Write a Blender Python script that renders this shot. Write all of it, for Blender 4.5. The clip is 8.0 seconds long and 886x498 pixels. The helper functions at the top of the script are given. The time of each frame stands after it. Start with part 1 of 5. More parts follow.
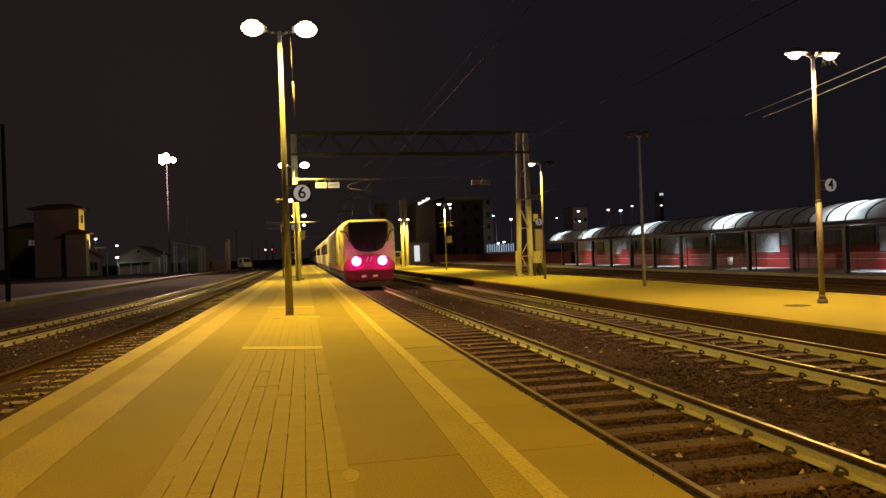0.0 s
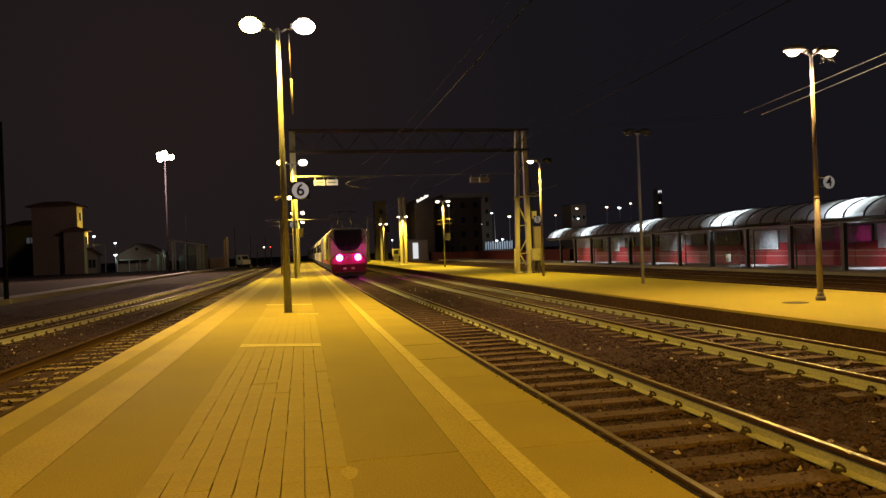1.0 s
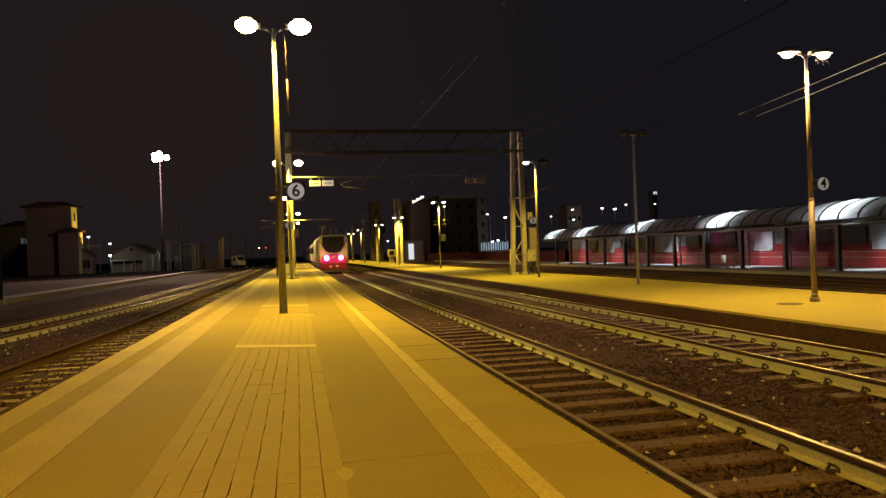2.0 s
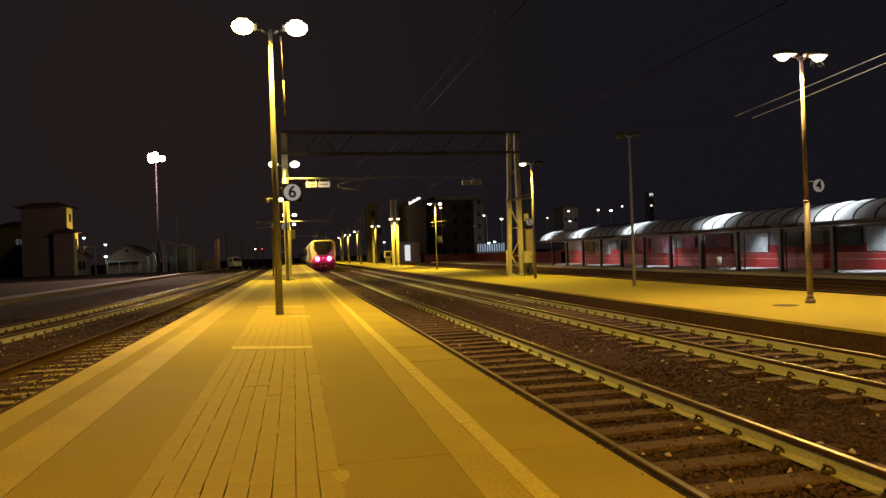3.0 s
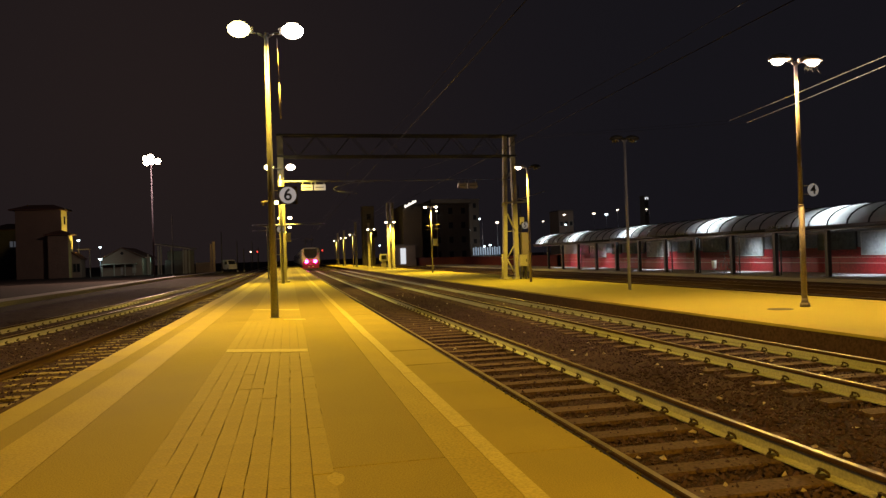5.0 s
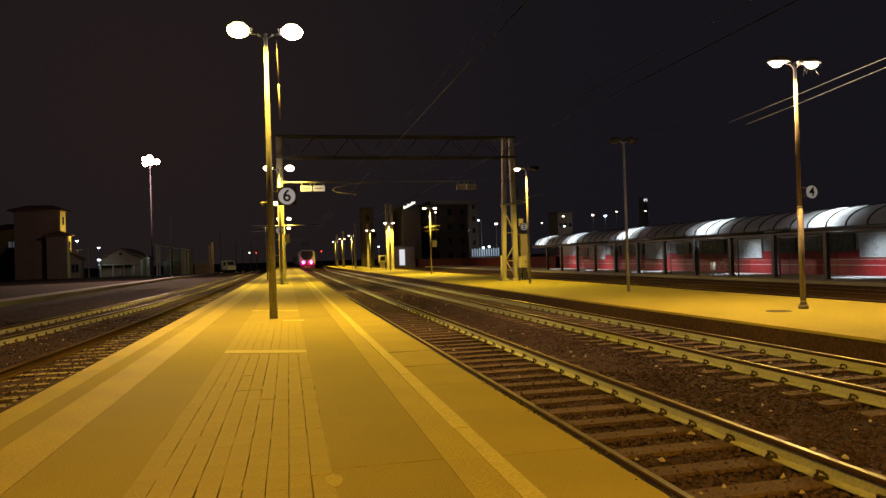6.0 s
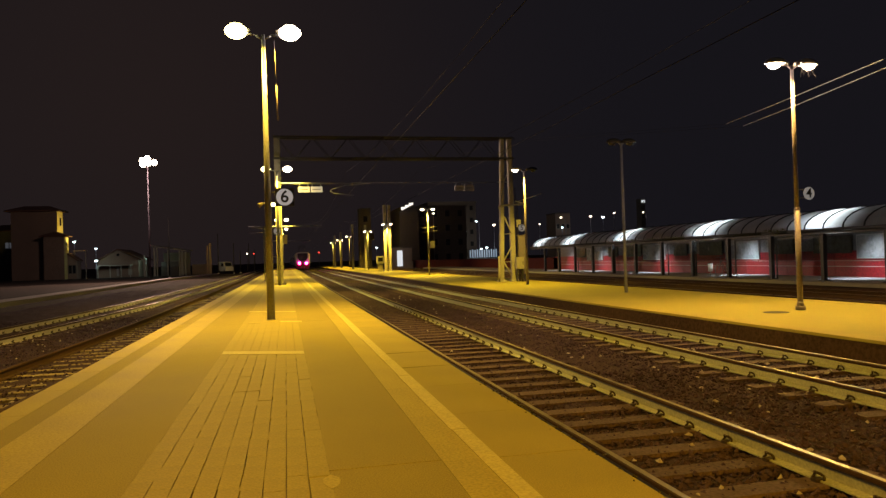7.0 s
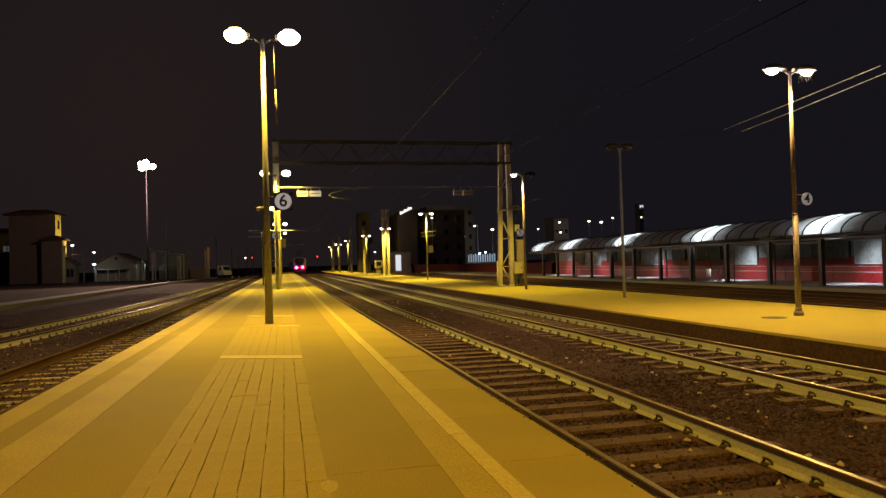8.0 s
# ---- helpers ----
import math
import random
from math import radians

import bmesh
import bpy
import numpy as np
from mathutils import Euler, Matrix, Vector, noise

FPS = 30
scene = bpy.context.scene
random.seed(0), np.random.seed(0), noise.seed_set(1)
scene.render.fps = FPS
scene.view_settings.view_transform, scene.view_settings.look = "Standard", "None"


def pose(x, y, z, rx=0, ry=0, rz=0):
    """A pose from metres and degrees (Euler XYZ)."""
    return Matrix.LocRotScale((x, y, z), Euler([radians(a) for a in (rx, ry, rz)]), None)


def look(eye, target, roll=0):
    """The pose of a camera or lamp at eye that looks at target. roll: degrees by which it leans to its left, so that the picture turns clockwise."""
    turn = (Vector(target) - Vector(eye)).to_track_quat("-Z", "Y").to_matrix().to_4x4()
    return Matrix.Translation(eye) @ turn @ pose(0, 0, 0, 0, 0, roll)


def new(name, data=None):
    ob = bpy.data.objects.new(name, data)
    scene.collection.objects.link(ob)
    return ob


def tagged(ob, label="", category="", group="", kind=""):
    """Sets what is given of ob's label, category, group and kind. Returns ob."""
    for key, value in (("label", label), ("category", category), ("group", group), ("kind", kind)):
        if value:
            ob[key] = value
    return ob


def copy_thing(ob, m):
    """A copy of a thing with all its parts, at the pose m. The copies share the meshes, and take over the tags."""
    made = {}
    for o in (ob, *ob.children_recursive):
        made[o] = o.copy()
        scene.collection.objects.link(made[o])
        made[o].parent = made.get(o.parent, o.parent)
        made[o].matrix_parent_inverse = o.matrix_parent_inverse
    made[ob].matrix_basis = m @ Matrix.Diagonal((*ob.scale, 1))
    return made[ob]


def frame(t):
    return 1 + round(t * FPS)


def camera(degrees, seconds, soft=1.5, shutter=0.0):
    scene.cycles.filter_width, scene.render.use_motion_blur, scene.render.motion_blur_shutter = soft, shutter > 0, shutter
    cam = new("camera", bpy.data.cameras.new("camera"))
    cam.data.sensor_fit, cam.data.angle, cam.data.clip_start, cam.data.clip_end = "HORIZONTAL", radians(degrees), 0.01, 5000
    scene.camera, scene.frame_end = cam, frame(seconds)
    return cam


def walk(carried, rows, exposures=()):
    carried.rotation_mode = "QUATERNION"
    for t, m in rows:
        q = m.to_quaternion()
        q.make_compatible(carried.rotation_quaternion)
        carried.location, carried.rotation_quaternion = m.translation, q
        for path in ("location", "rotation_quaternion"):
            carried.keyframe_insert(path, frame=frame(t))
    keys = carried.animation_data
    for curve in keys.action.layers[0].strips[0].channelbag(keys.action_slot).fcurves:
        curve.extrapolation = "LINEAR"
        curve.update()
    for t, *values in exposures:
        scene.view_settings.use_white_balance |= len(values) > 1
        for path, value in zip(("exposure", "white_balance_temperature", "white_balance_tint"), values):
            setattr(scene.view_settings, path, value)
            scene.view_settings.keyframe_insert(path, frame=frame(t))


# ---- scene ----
EYE = (0.0, 0.0, 1.69)


def aim(turn, tilt, lean):
    a, b = radians(turn), radians(tilt)
    way = Vector((math.sin(a) * math.cos(b), math.cos(a) * math.cos(b), math.sin(b)))
    return look(EYE, Vector(EYE) + way * 10, lean)


cam = camera(64.57, 8.0, soft=1.4)
walk(cam, [(t, aim(a, b, c)) for t, a, b, c in (
    (0, 11.264, 0.320, -2.148), (0.5, 11.166, 0.157, -2.370), (1, 11.372, 0.101, -2.173),
    (1.5, 11.574, 0.138, -2.107), (3, 12.028, 0.261, -2.061), (3.5, 12.166, 0.402, -2.066),
    (4, 12.211, 0.440, -2.130), (4.5, 12.327, 0.472, -2.020), (6, 12.482, 0.616, -1.828),
    (6.5, 12.688, 0.652, -1.788), (7, 12.667, 0.701, -1.800), (7.5, 12.752, 0.955, -1.787),
    (8, 12.803, 1.067, -1.655))])

# ---- world and light levels ----
world = bpy.data.worlds.new("night_sky")
scene.world = world
world.use_nodes = True


def night_sky():
    """A dark violet sky; the wide soft glow beyond the platforms' end imitates the lamps' haze."""
    n, l = world.node_tree.nodes, world.node_tree.links
    co, dot = n.new("ShaderNodeTexCoord"), n.new("ShaderNodeVectorMath")
    dot.operation = "DOT_PRODUCT"
    dot.inputs[1].default_value = Vector((-0.17, 0.96, 0.20)).normalized()
    l.new(co.outputs["Generated"], dot.inputs[0])
    lift, fall, mix = n.new("ShaderNodeMath"), n.new("ShaderNodeMath"), n.new("ShaderNodeMix")
    lift.operation, fall.operation, fall.inputs[1].default_value = "MAXIMUM", "POWER", 13.0
    lift.inputs[1].default_value = 0.0
    mix.data_type = "RGBA"
    mix.inputs["A"].default_value = (0.82, 0.74, 1.0, 1)
    mix.inputs["B"].default_value = (1.75, 1.16, 1.12, 1)
    l.new(dot.outputs["Value"], lift.inputs[0])
    l.new(lift.outputs[0], fall.inputs[0])
    l.new(fall.outputs[0], mix.inputs["Factor"])
    l.new(mix.outputs["Result"], n["Background"].inputs[0])
    n["Background"].inputs[1].default_value = 0.0094


night_sky()
scene.view_settings.exposure = 0.0

SODIUM = ((1.0, 0.482, 0.015), (1.0, 0.585, 0.05), (1.0, 0.66, 0.06))
AMBER = (1.0, 0.65, 0.06)
PALE_AMBER = (1.0, 0.56, 0.08)
COOL = (0.85, 0.95, 1.0)
POWER_A, POWER_B = 1850.0, 1350.0


def area_lamp(name, at, down, w, h, power, colour, shape="ELLIPSE", spread=180):
    data = bpy.data.lights.new(name, "AREA")
    data.shape, data.size, data.size_y, data.energy, data.color = shape, w, h, power, colour
    data.spread = radians(spread)
    ob = new(name, data)
    ob.matrix_world = look(at, Vector(at) + Vector(down))
    return ob


def bulb(name, at, power, colour, radius=0.12, cone=152, blend=0.25):
    """A cut-off luminaire: an even wide cone that points down."""
    data = bpy.data.lights.new(name, "SPOT")
    data.energy, data.color, data.shadow_soft_size = power, colour, radius
    data.spot_size, data.spot_blend = radians(cone), blend
    new(name, data).location = at


# ---- materials ----
def material(name, base, rough=0.8, metal=0.0, vary=0.25, grain=30.0, blot=1.2, bump=0.25, depth=0.01, second=None,
             spec=0.5, each=0.0):
    """Two scales of noise over the base colour, fine relief and an uneven gloss."""
    m = bpy.data.materials.new(name)
    m.use_nodes = True
    n, l = m.node_tree.nodes, m.node_tree.links
    b = n["Principled BSDF"]
    co = n.new("ShaderNodeTexCoord")
    big, fine = n.new("ShaderNodeTexNoise"), n.new("ShaderNodeTexNoise")
    big.inputs["Scale"].default_value, big.inputs["Detail"].default_value = blot, 5
    fine.inputs["Scale"].default_value, fine.inputs["Detail"].default_value = grain, 4
    for t in (big, fine):
        l.new(co.outputs["Object"], t.inputs["Vector"])
    second = second or tuple(c * 0.55 for c in base)
    ramp = n.new("ShaderNodeValToRGB")
    ramp.color_ramp.elements[0].position, ramp.color_ramp.elements[1].position = 0.3, 0.7
    ramp.color_ramp.elements[0].color = (*[s * vary + c * (1 - vary) for s, c in zip(second, base)], 1)
    ramp.color_ramp.elements[1].color = (*base, 1)
    l.new(big.outputs["Fac"], ramp.inputs["Fac"])
    mul = n.new("ShaderNodeMix")
    mul.data_type, mul.blend_type = "RGBA", "MULTIPLY"
    mul.inputs["Factor"].default_value = min(1.0, vary * 1.6)
    gr = n.new("ShaderNodeValToRGB")
    gr.color_ramp.elements[0].position, gr.color_ramp.elements[0].color = 0.33, (0.45, 0.45, 0.45, 1)
    gr.color_ramp.elements[1].position = 0.62
    l.new(fine.outputs["Fac"], gr.inputs["Fac"])
    l.new(ramp.outputs["Color"], mul.inputs["A"])
    l.new(gr.outputs["Color"], mul.inputs["B"])
    out = mul.outputs["Result"]
    if each:
        info = n.new("ShaderNodeObjectInfo")
        hue = n.new("ShaderNodeHueSaturation")
        val = n.new("ShaderNodeMapRange")
        val.inputs["To Min"].default_value, val.inputs["To Max"].default_value = 1 - each, 1 + each
        l.new(info.outputs["Random"], val.inputs["Value"])
        l.new(val.outputs["Result"], hue.inputs["Value"])
        l.new(out, hue.inputs["Color"])
        out = hue.outputs["Color"]
    l.new(out, b.inputs["Base Color"])
    rr = n.new("ShaderNodeMapRange")
    rr.inputs["To Min"].default_value, rr.inputs["To Max"].default_value = max(0.03, rough - 0.14), min(1.0, rough + 0.1)
    l.new(big.outputs["Fac"], rr.inputs["Value"])
    l.new(rr.outputs["Result"], b.inputs["Roughness"])
    b.inputs["Metallic"].default_value = metal
    b.inputs["Specular IOR Level"].default_value = spec
    if bump:
        bp = n.new("ShaderNodeBump")
        bp.inputs["Strength"].default_value, bp.inputs["Distance"].default_value = bump, depth
        l.new(fine.outputs["Fac"], bp.inputs["Height"])
        l.new(bp.outputs["Normal"], b.inputs["Normal"])
    return m


def glow(name, colour, strength):
    m = bpy.data.materials.new(name)
    m.use_nodes = True
    b = m.node_tree.nodes["Principled BSDF"]
    b.inputs["Base Color"].default_value = (0.15, 0.15, 0.15, 1)
    b.inputs["Emission Color"].default_value = (*colour, 1)
    b.inputs["Emission Strength"].default_value = strength
    return m


# Platform surfaces: part of the sodium lamps' yellow is put into these base colours.
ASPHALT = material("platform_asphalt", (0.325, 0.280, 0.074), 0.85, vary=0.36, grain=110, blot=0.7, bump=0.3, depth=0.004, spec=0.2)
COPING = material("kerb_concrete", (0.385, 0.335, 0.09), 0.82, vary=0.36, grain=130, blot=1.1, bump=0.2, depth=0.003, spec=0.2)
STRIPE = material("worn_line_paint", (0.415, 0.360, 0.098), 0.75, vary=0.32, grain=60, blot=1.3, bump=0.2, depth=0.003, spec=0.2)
PAVER = material("yellow_toned_paver", (0.352, 0.305, 0.085), 0.8, vary=0.26, grain=60, blot=1.5, bump=0.25, depth=0.003, each=0.03, spec=0.2)
PALE = material("pale_patch_concrete", (0.55, 0.50, 0.18), 0.8, vary=0.3, grain=60, blot=4)
JOINT = material("joint_mortar", (0.17, 0.15, 0.115), 0.95, vary=0.4, grain=50)
# the wide platform's asphalt carries the lamps' yellow in its colour too
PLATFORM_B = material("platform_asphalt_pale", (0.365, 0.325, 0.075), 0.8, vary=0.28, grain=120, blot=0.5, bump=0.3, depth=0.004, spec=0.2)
FACE = material("platform_face_brick", (0.075, 0.046, 0.045), 0.9, spec=0.08, vary=0.5, grain=14, blot=1.0, bump=0.5, depth=0.02)
GROUND = material("ground_gravel", (0.062, 0.048, 0.042), 0.95, spec=0.08, vary=0.6, grain=22, blot=0.8, bump=0.8, depth=0.04)
BALLAST = material("ballast_bed", (0.062, 0.040, 0.08), 0.95, spec=0.08, vary=0.7, grain=34, blot=1.5, bump=0.9, depth=0.04)
STONE = material("ballast_stone", (0.085, 0.058, 0.13), 0.9, spec=0.08, vary=0.5, grain=9, blot=1.2, bump=0.3)
SLEEPER = material("weathered_sleeper", (0.122, 0.088, 0.125), 0.85, spec=0.08, vary=0.5, grain=26, blot=2.2, bump=0.4, depth=0.008, each=0.12)
PALE_SLEEPER = material("pale_worn_sleeper", (0.24, 0.20, 0.16), 0.85, vary=0.5, grain=24, blot=2.5, bump=0.4, depth=0.008, each=0.2, spec=0.1)
RAIL = material("dusty_rail_steel", (0.36, 0.38, 0.40), 0.65, metal=0.0, vary=0.3, grain=40, blot=3, bump=0.15, depth=0.003)
# copy of the rail steel for the west, blued to offset yellow lamplight
RAIL_WEST = material("west_rail_steel", (0.42, 0.42, 0.54), 0.65, metal=0.05, vary=0.35, grain=40, blot=3, bump=0.15, depth=0.003)
PEBBLE = material("pale_pebble", (0.40, 0.37, 0.60), 0.85, vary=0.3, grain=30, blot=5)
RUST = material("rusty_rail_steel", (0.06, 0.036, 0.027), 0.85, spec=0.08, metal=0.0, vary=0.4, grain=40, blot=3, bump=0.2, depth=0.003)
POLISHED = material("polished_rail_head", (0.26, 0.24, 0.22), 0.46, metal=0.55, vary=0.15, grain=60, blot=4, bump=0.03, depth=0.001)
CLIP = material("dark_spring_steel", (0.05, 0.035, 0.028), 0.6, metal=0.4, vary=0.3)
GALV = material("galvanised_pole", (0.20, 0.21, 0.26), 0.45, metal=0.2, vary=0.3, grain=35, blot=2.5, bump=0.08, depth=0.002)
BROWNPOLE = material("rust_brown_pole_paint", (0.18, 0.155, 0.20), 0.5, vary=0.35, grain=30, blot=2.0, bump=0.1, depth=0.003)
HOUSING = material("lamp_housing_grey", (0.42, 0.41, 0.40), 0.5, vary=0.25)
CONCRETE = material("mast_concrete", (0.42, 0.40, 0.36), 0.8, vary=0.3, grain=30, blot=1.5)
STEEL = material("mast_steel_paint", (0.36, 0.34, 0.29), 0.6, metal=0.0, vary=0.4, grain=30, blot=1.2)
WIRE = material("copper_wire", (0.016, 0.014, 0.016), 0.7, vary=0.2, spec=0.2)
BLACK = material("black_sign_plate", (0.02, 0.02, 0.022), 0.5, vary=0.2)
SIGNWHITE = material("white_sign_enamel", (0.72, 0.72, 0.70), 0.4, vary=0.12)
SIGNGREY = material("grey_box_enamel", (0.40, 0.40, 0.39), 0.45, vary=0.2)
DARKSTEEL = material("dark_canopy_steel", (0.035, 0.04, 0.042), 0.45, metal=0.3, vary=0.3)
REDWALL = material("red_wall_paint", (0.30, 0.016, 0.022), 0.4, vary=0.6, grain=12, blot=0.5, bump=0.1)
GREYWALL = material("grey_wall_panel", (0.20, 0.21, 0.22), 0.5, spec=0.3, vary=0.4, grain=9, blot=0.8, bump=0.05)
PLATFORM_C = material("platform_c_paving", (0.26, 0.24, 0.25), 0.8, vary=0.3, grain=50, blot=1)
# near-white stretch of wire: the lamp's light is put into the colour
WIRE_LIT = material("lamp_lit_wire", (0.85, 0.85, 0.85), 0.5, metal=0.0, vary=0.1)
BEAM = material("dark_beam_steel", (0.03, 0.03, 0.03), 0.7, metal=0.1, vary=0.3)
SLIM = material("dull_grey_pole", (0.24, 0.25, 0.33), 0.7, vary=0.3)
YARDKERB = material("worn_yard_kerb", (0.30, 0.28, 0.29), 0.85, vary=0.3)
WALLDIM = material("plaster_wall", (0.27, 0.20, 0.155), 0.9, vary=0.35, grain=8, blot=0.4)
# plaster of the side walls, with yellow lamplight put into its colour
WALLYEL = material("lamp_yellow_plaster", (0.6, 0.5, 0.22), 0.9, vary=0.3, grain=8, blot=0.5)
WALLDARK = material("dark_plaster_wall", (0.11, 0.095, 0.085), 0.9, vary=0.4, grain=6, blot=0.3)
ROOF = material("clay_roof", (0.16, 0.08, 0.055), 0.9, vary=0.5, grain=20, blot=1)
DULLRED = material("dull_red_render", (0.10, 0.022, 0.02), 0.9, spec=0.1, vary=0.5, grain=8, blot=0.6)
TIMBER = material("pale_timber", (0.42, 0.42, 0.36), 0.8, vary=0.35)
# lit and dim glazing: the strip lights' brightness is put into the tone
GLAZING = material("strip_lit_glazing", (0.32, 0.33, 0.34), 0.3, vary=0.3, grain=5, blot=0.9, bump=0.03)
DIMGLAZING = material("dim_station_glazing", (0.10, 0.115, 0.11), 0.25, vary=0.5, grain=5, blot=0.9, bump=0.03)
# colour of the flakes that imitate lamp glints on the gutter
GLINT = material("amber_glint_flake", (0.20, 0.22, 0.06), 0.7, vary=0.4)
PANE = material("dark_window_pane", (0.02, 0.022, 0.026), 0.12, vary=0.2, bump=0)
TRAINWHITE = material("pale_train_paint", (0.66, 0.64, 0.60), 0.35, vary=0.2, grain=20, blot=0.7, bump=0.03)
TRAINGREY = material("grey_train_paint", (0.42, 0.41, 0.40), 0.45, vary=0.3, grain=20, blot=0.7, bump=0.05)
# red paint pushed to magenta, imitating the tail lamps' glow on the nose
TRAINRED = material("train_red_lamp_toned", (0.36, 0.045, 0.14), 0.35, vary=0.2, grain=20, blot=0.8, bump=0.03)
UNDER = material("grimy_underframe", (0.045, 0.04, 0.036), 0.8, vary=0.5)
RUBBER = material("black_rubber", (0.02, 0.02, 0.02), 0.7, vary=0.2)
BOWL_A = glow("lit_sodium_bowl", (1.0, 0.84, 0.34), 11.0)
BOWL_W = glow("lit_warm_bowl", (1.0, 0.80, 0.58), 15.0)
DISC = glow("lit_sign_face", (1.0, 0.90, 0.88), 0.30)
DISC_DIM = glow("dim_sign_face", (1.0, 0.92, 0.86), 0.17)
# faint emission added to keep the box faces grey-white
BOXFACE = glow("whitened_box_face", (1.0, 0.93, 0.92), 0.26)
BOWL_OFF = material("unlit_lamp_bowl", (0.05, 0.048, 0.046), 0.3, vary=0.2)
TAIL = glow("lit_tail_lamp", (1.0, 0.02, 0.36), 120.0)
LIT_COOL = glow("lit_cool_lamp", (0.75, 0.92, 1.0), 6.0)
LIT_WARM = glow("lit_warm_lamp", (1.0, 0.82, 0.62), 5.0)
LIT_RED = glow("lit_red_signal", (1.0, 0.06, 0.04), 3.0)
LIT_PANEL = glow("lit_white_panel", (0.92, 0.95, 1.0), 0.75)
# emission in place of the lamplight that falls on the railing
LIT_BLUE = glow("railing_panel_glow", (0.55, 0.75, 1.0), 0.30)
LIT_FAINT = glow("faintly_lit_window", (0.8, 0.85, 1.0), 0.05)
LIT_SIGN = glow("lit_roof_sign", (1.0, 0.92, 0.8), 1.5)


def vault_material():
    m = bpy.data.materials.new("translucent_vault_sheet")
    m.use_nodes = True
    n, l = m.node_tree.nodes, m.node_tree.links
    b = n["Principled BSDF"]
    tr, mix = n.new("ShaderNodeBsdfTranslucent"), n.new("ShaderNodeMixShader")
    co, noise_t, ramp = n.new("ShaderNodeTexCoord"), n.new("ShaderNodeTexNoise"), n.new("ShaderNodeValToRGB")
    noise_t.inputs["Scale"].default_value, noise_t.inputs["Detail"].default_value = 2.0, 6
    ramp.color_ramp.elements[0].color, ramp.color_ramp.elements[1].color = (0.50, 0.52, 0.52, 1), (0.80, 0.82, 0.82, 1)
    l.new(co.outputs["Object"], noise_t.inputs["Vector"])
    l.new(noise_t.outputs["Fac"], ramp.inputs["Fac"])
    l.new(ramp.outputs["Color"], tr.inputs["Color"])
    b.inputs["Base Color"].default_value = (0.10, 0.10, 0.10, 1)
    b.inputs["Roughness"].default_value = 0.35
    mix.inputs["Fac"].default_value = 0.6
    l.new(b.outputs["BSDF"], mix.inputs[1])
    l.new(tr.outputs["BSDF"], mix.inputs[2])
    l.new(mix.outputs["Shader"], n["Material Output"].inputs["Surface"])
    return m


VAULT = vault_material()


# ---- mesh helpers ----
def box(bm, x0, x1, y0, y1, z0, z1, mi=0):
    v = [bm.verts.new((x, y, z)) for z in (z0, z1) for x, y in ((x0, y0), (x1, y0), (x1, y1), (x0, y1))]
    for a in ((3, 2, 1, 0), (4, 5, 6, 7), (0, 1, 5, 4), (1, 2, 6, 5), (2, 3, 7, 6), (3, 0, 4, 7)):
        bm.faces.new([v[i] for i in a]).material_index = mi
    return v


def tube(bm, a, b, r0, r1=None, seg=10, mi=0):
    """A round bar from a to b, tapered from r0 to r1."""
    a, b = Vector(a), Vector(b)
    r1 = r0 if r1 is None else r1
    q = (b - a).to_track_quat("Z", "Y")
    rings = []
    for p, r in ((a, r0), (b, r1)):
        rings.append([bm.verts.new(p + q @ Vector((r * math.cos(2 * math.pi * k / seg), r * math.sin(2 * math.pi * k / seg), 0)))
                      for k in range(seg)])
    for k in range(seg):
        f = bm.faces.new((rings[0][k], rings[0][(k + 1) % seg], rings[1][(k + 1) % seg], rings[1][k]))
        f.smooth, f.material_index = True, mi
    bm.faces.new(rings[0][::-1]).material_index = mi
    bm.faces.new(rings[1]).material_index = mi


def pipe(bm, pts, r, seg=6):
    for a, b in zip(pts, pts[1:]):
        tube(bm, a, b, r, r, seg)


def sweep(bm, pts, r, seg=6):
    """One unbroken round strand through the points."""
    rings = []
    for i, p in enumerate(pts):
        d = Vector(pts[min(i + 1, len(pts) - 1)]) - Vector(pts[max(i - 1, 0)])
        q = d.to_track_quat("Z", "Y")
        rings.append([bm.verts.new(Vector(p) + q @ Vector((r * math.cos(2 * math.pi * k / seg), r * math.sin(2 * math.pi * k / seg), 0)))
                      for k in range(seg)])
    for a, b in zip(rings, rings[1:]):
        for k in range(seg):
            bm.faces.new((a[k], a[(k + 1) % seg], b[(k + 1) % seg], b[k])).smooth = True
    bm.faces.new(rings[0][::-1])
    bm.faces.new(rings[-1])


def prism(bm, outline, axis, lo, hi, mi=0):
    """A flat outline pushed along an axis: 'y' takes (x, z), 'x' takes (y, z), 'z' takes (x, y)."""
    def at(u, w, d):
        return {"y": (u, d, w), "x": (d, u, w), "z": (u, w, d)}[axis]
    a = [bm.verts.new(at(u, w, lo)) for u, w in outline]
    b = [bm.verts.new(at(u, w, hi)) for u, w in outline]
    k = len(a)
    for i in range(k):
        bm.faces.new((a[i], a[(i + 1) % k], b[(i + 1) % k], b[i])).material_index = mi
    bm.faces.new(a[::-1]).material_index = mi
    bm.faces.new(b).material_index = mi
    bmesh.ops.recalc_face_normals(bm, faces=list(bm.faces))


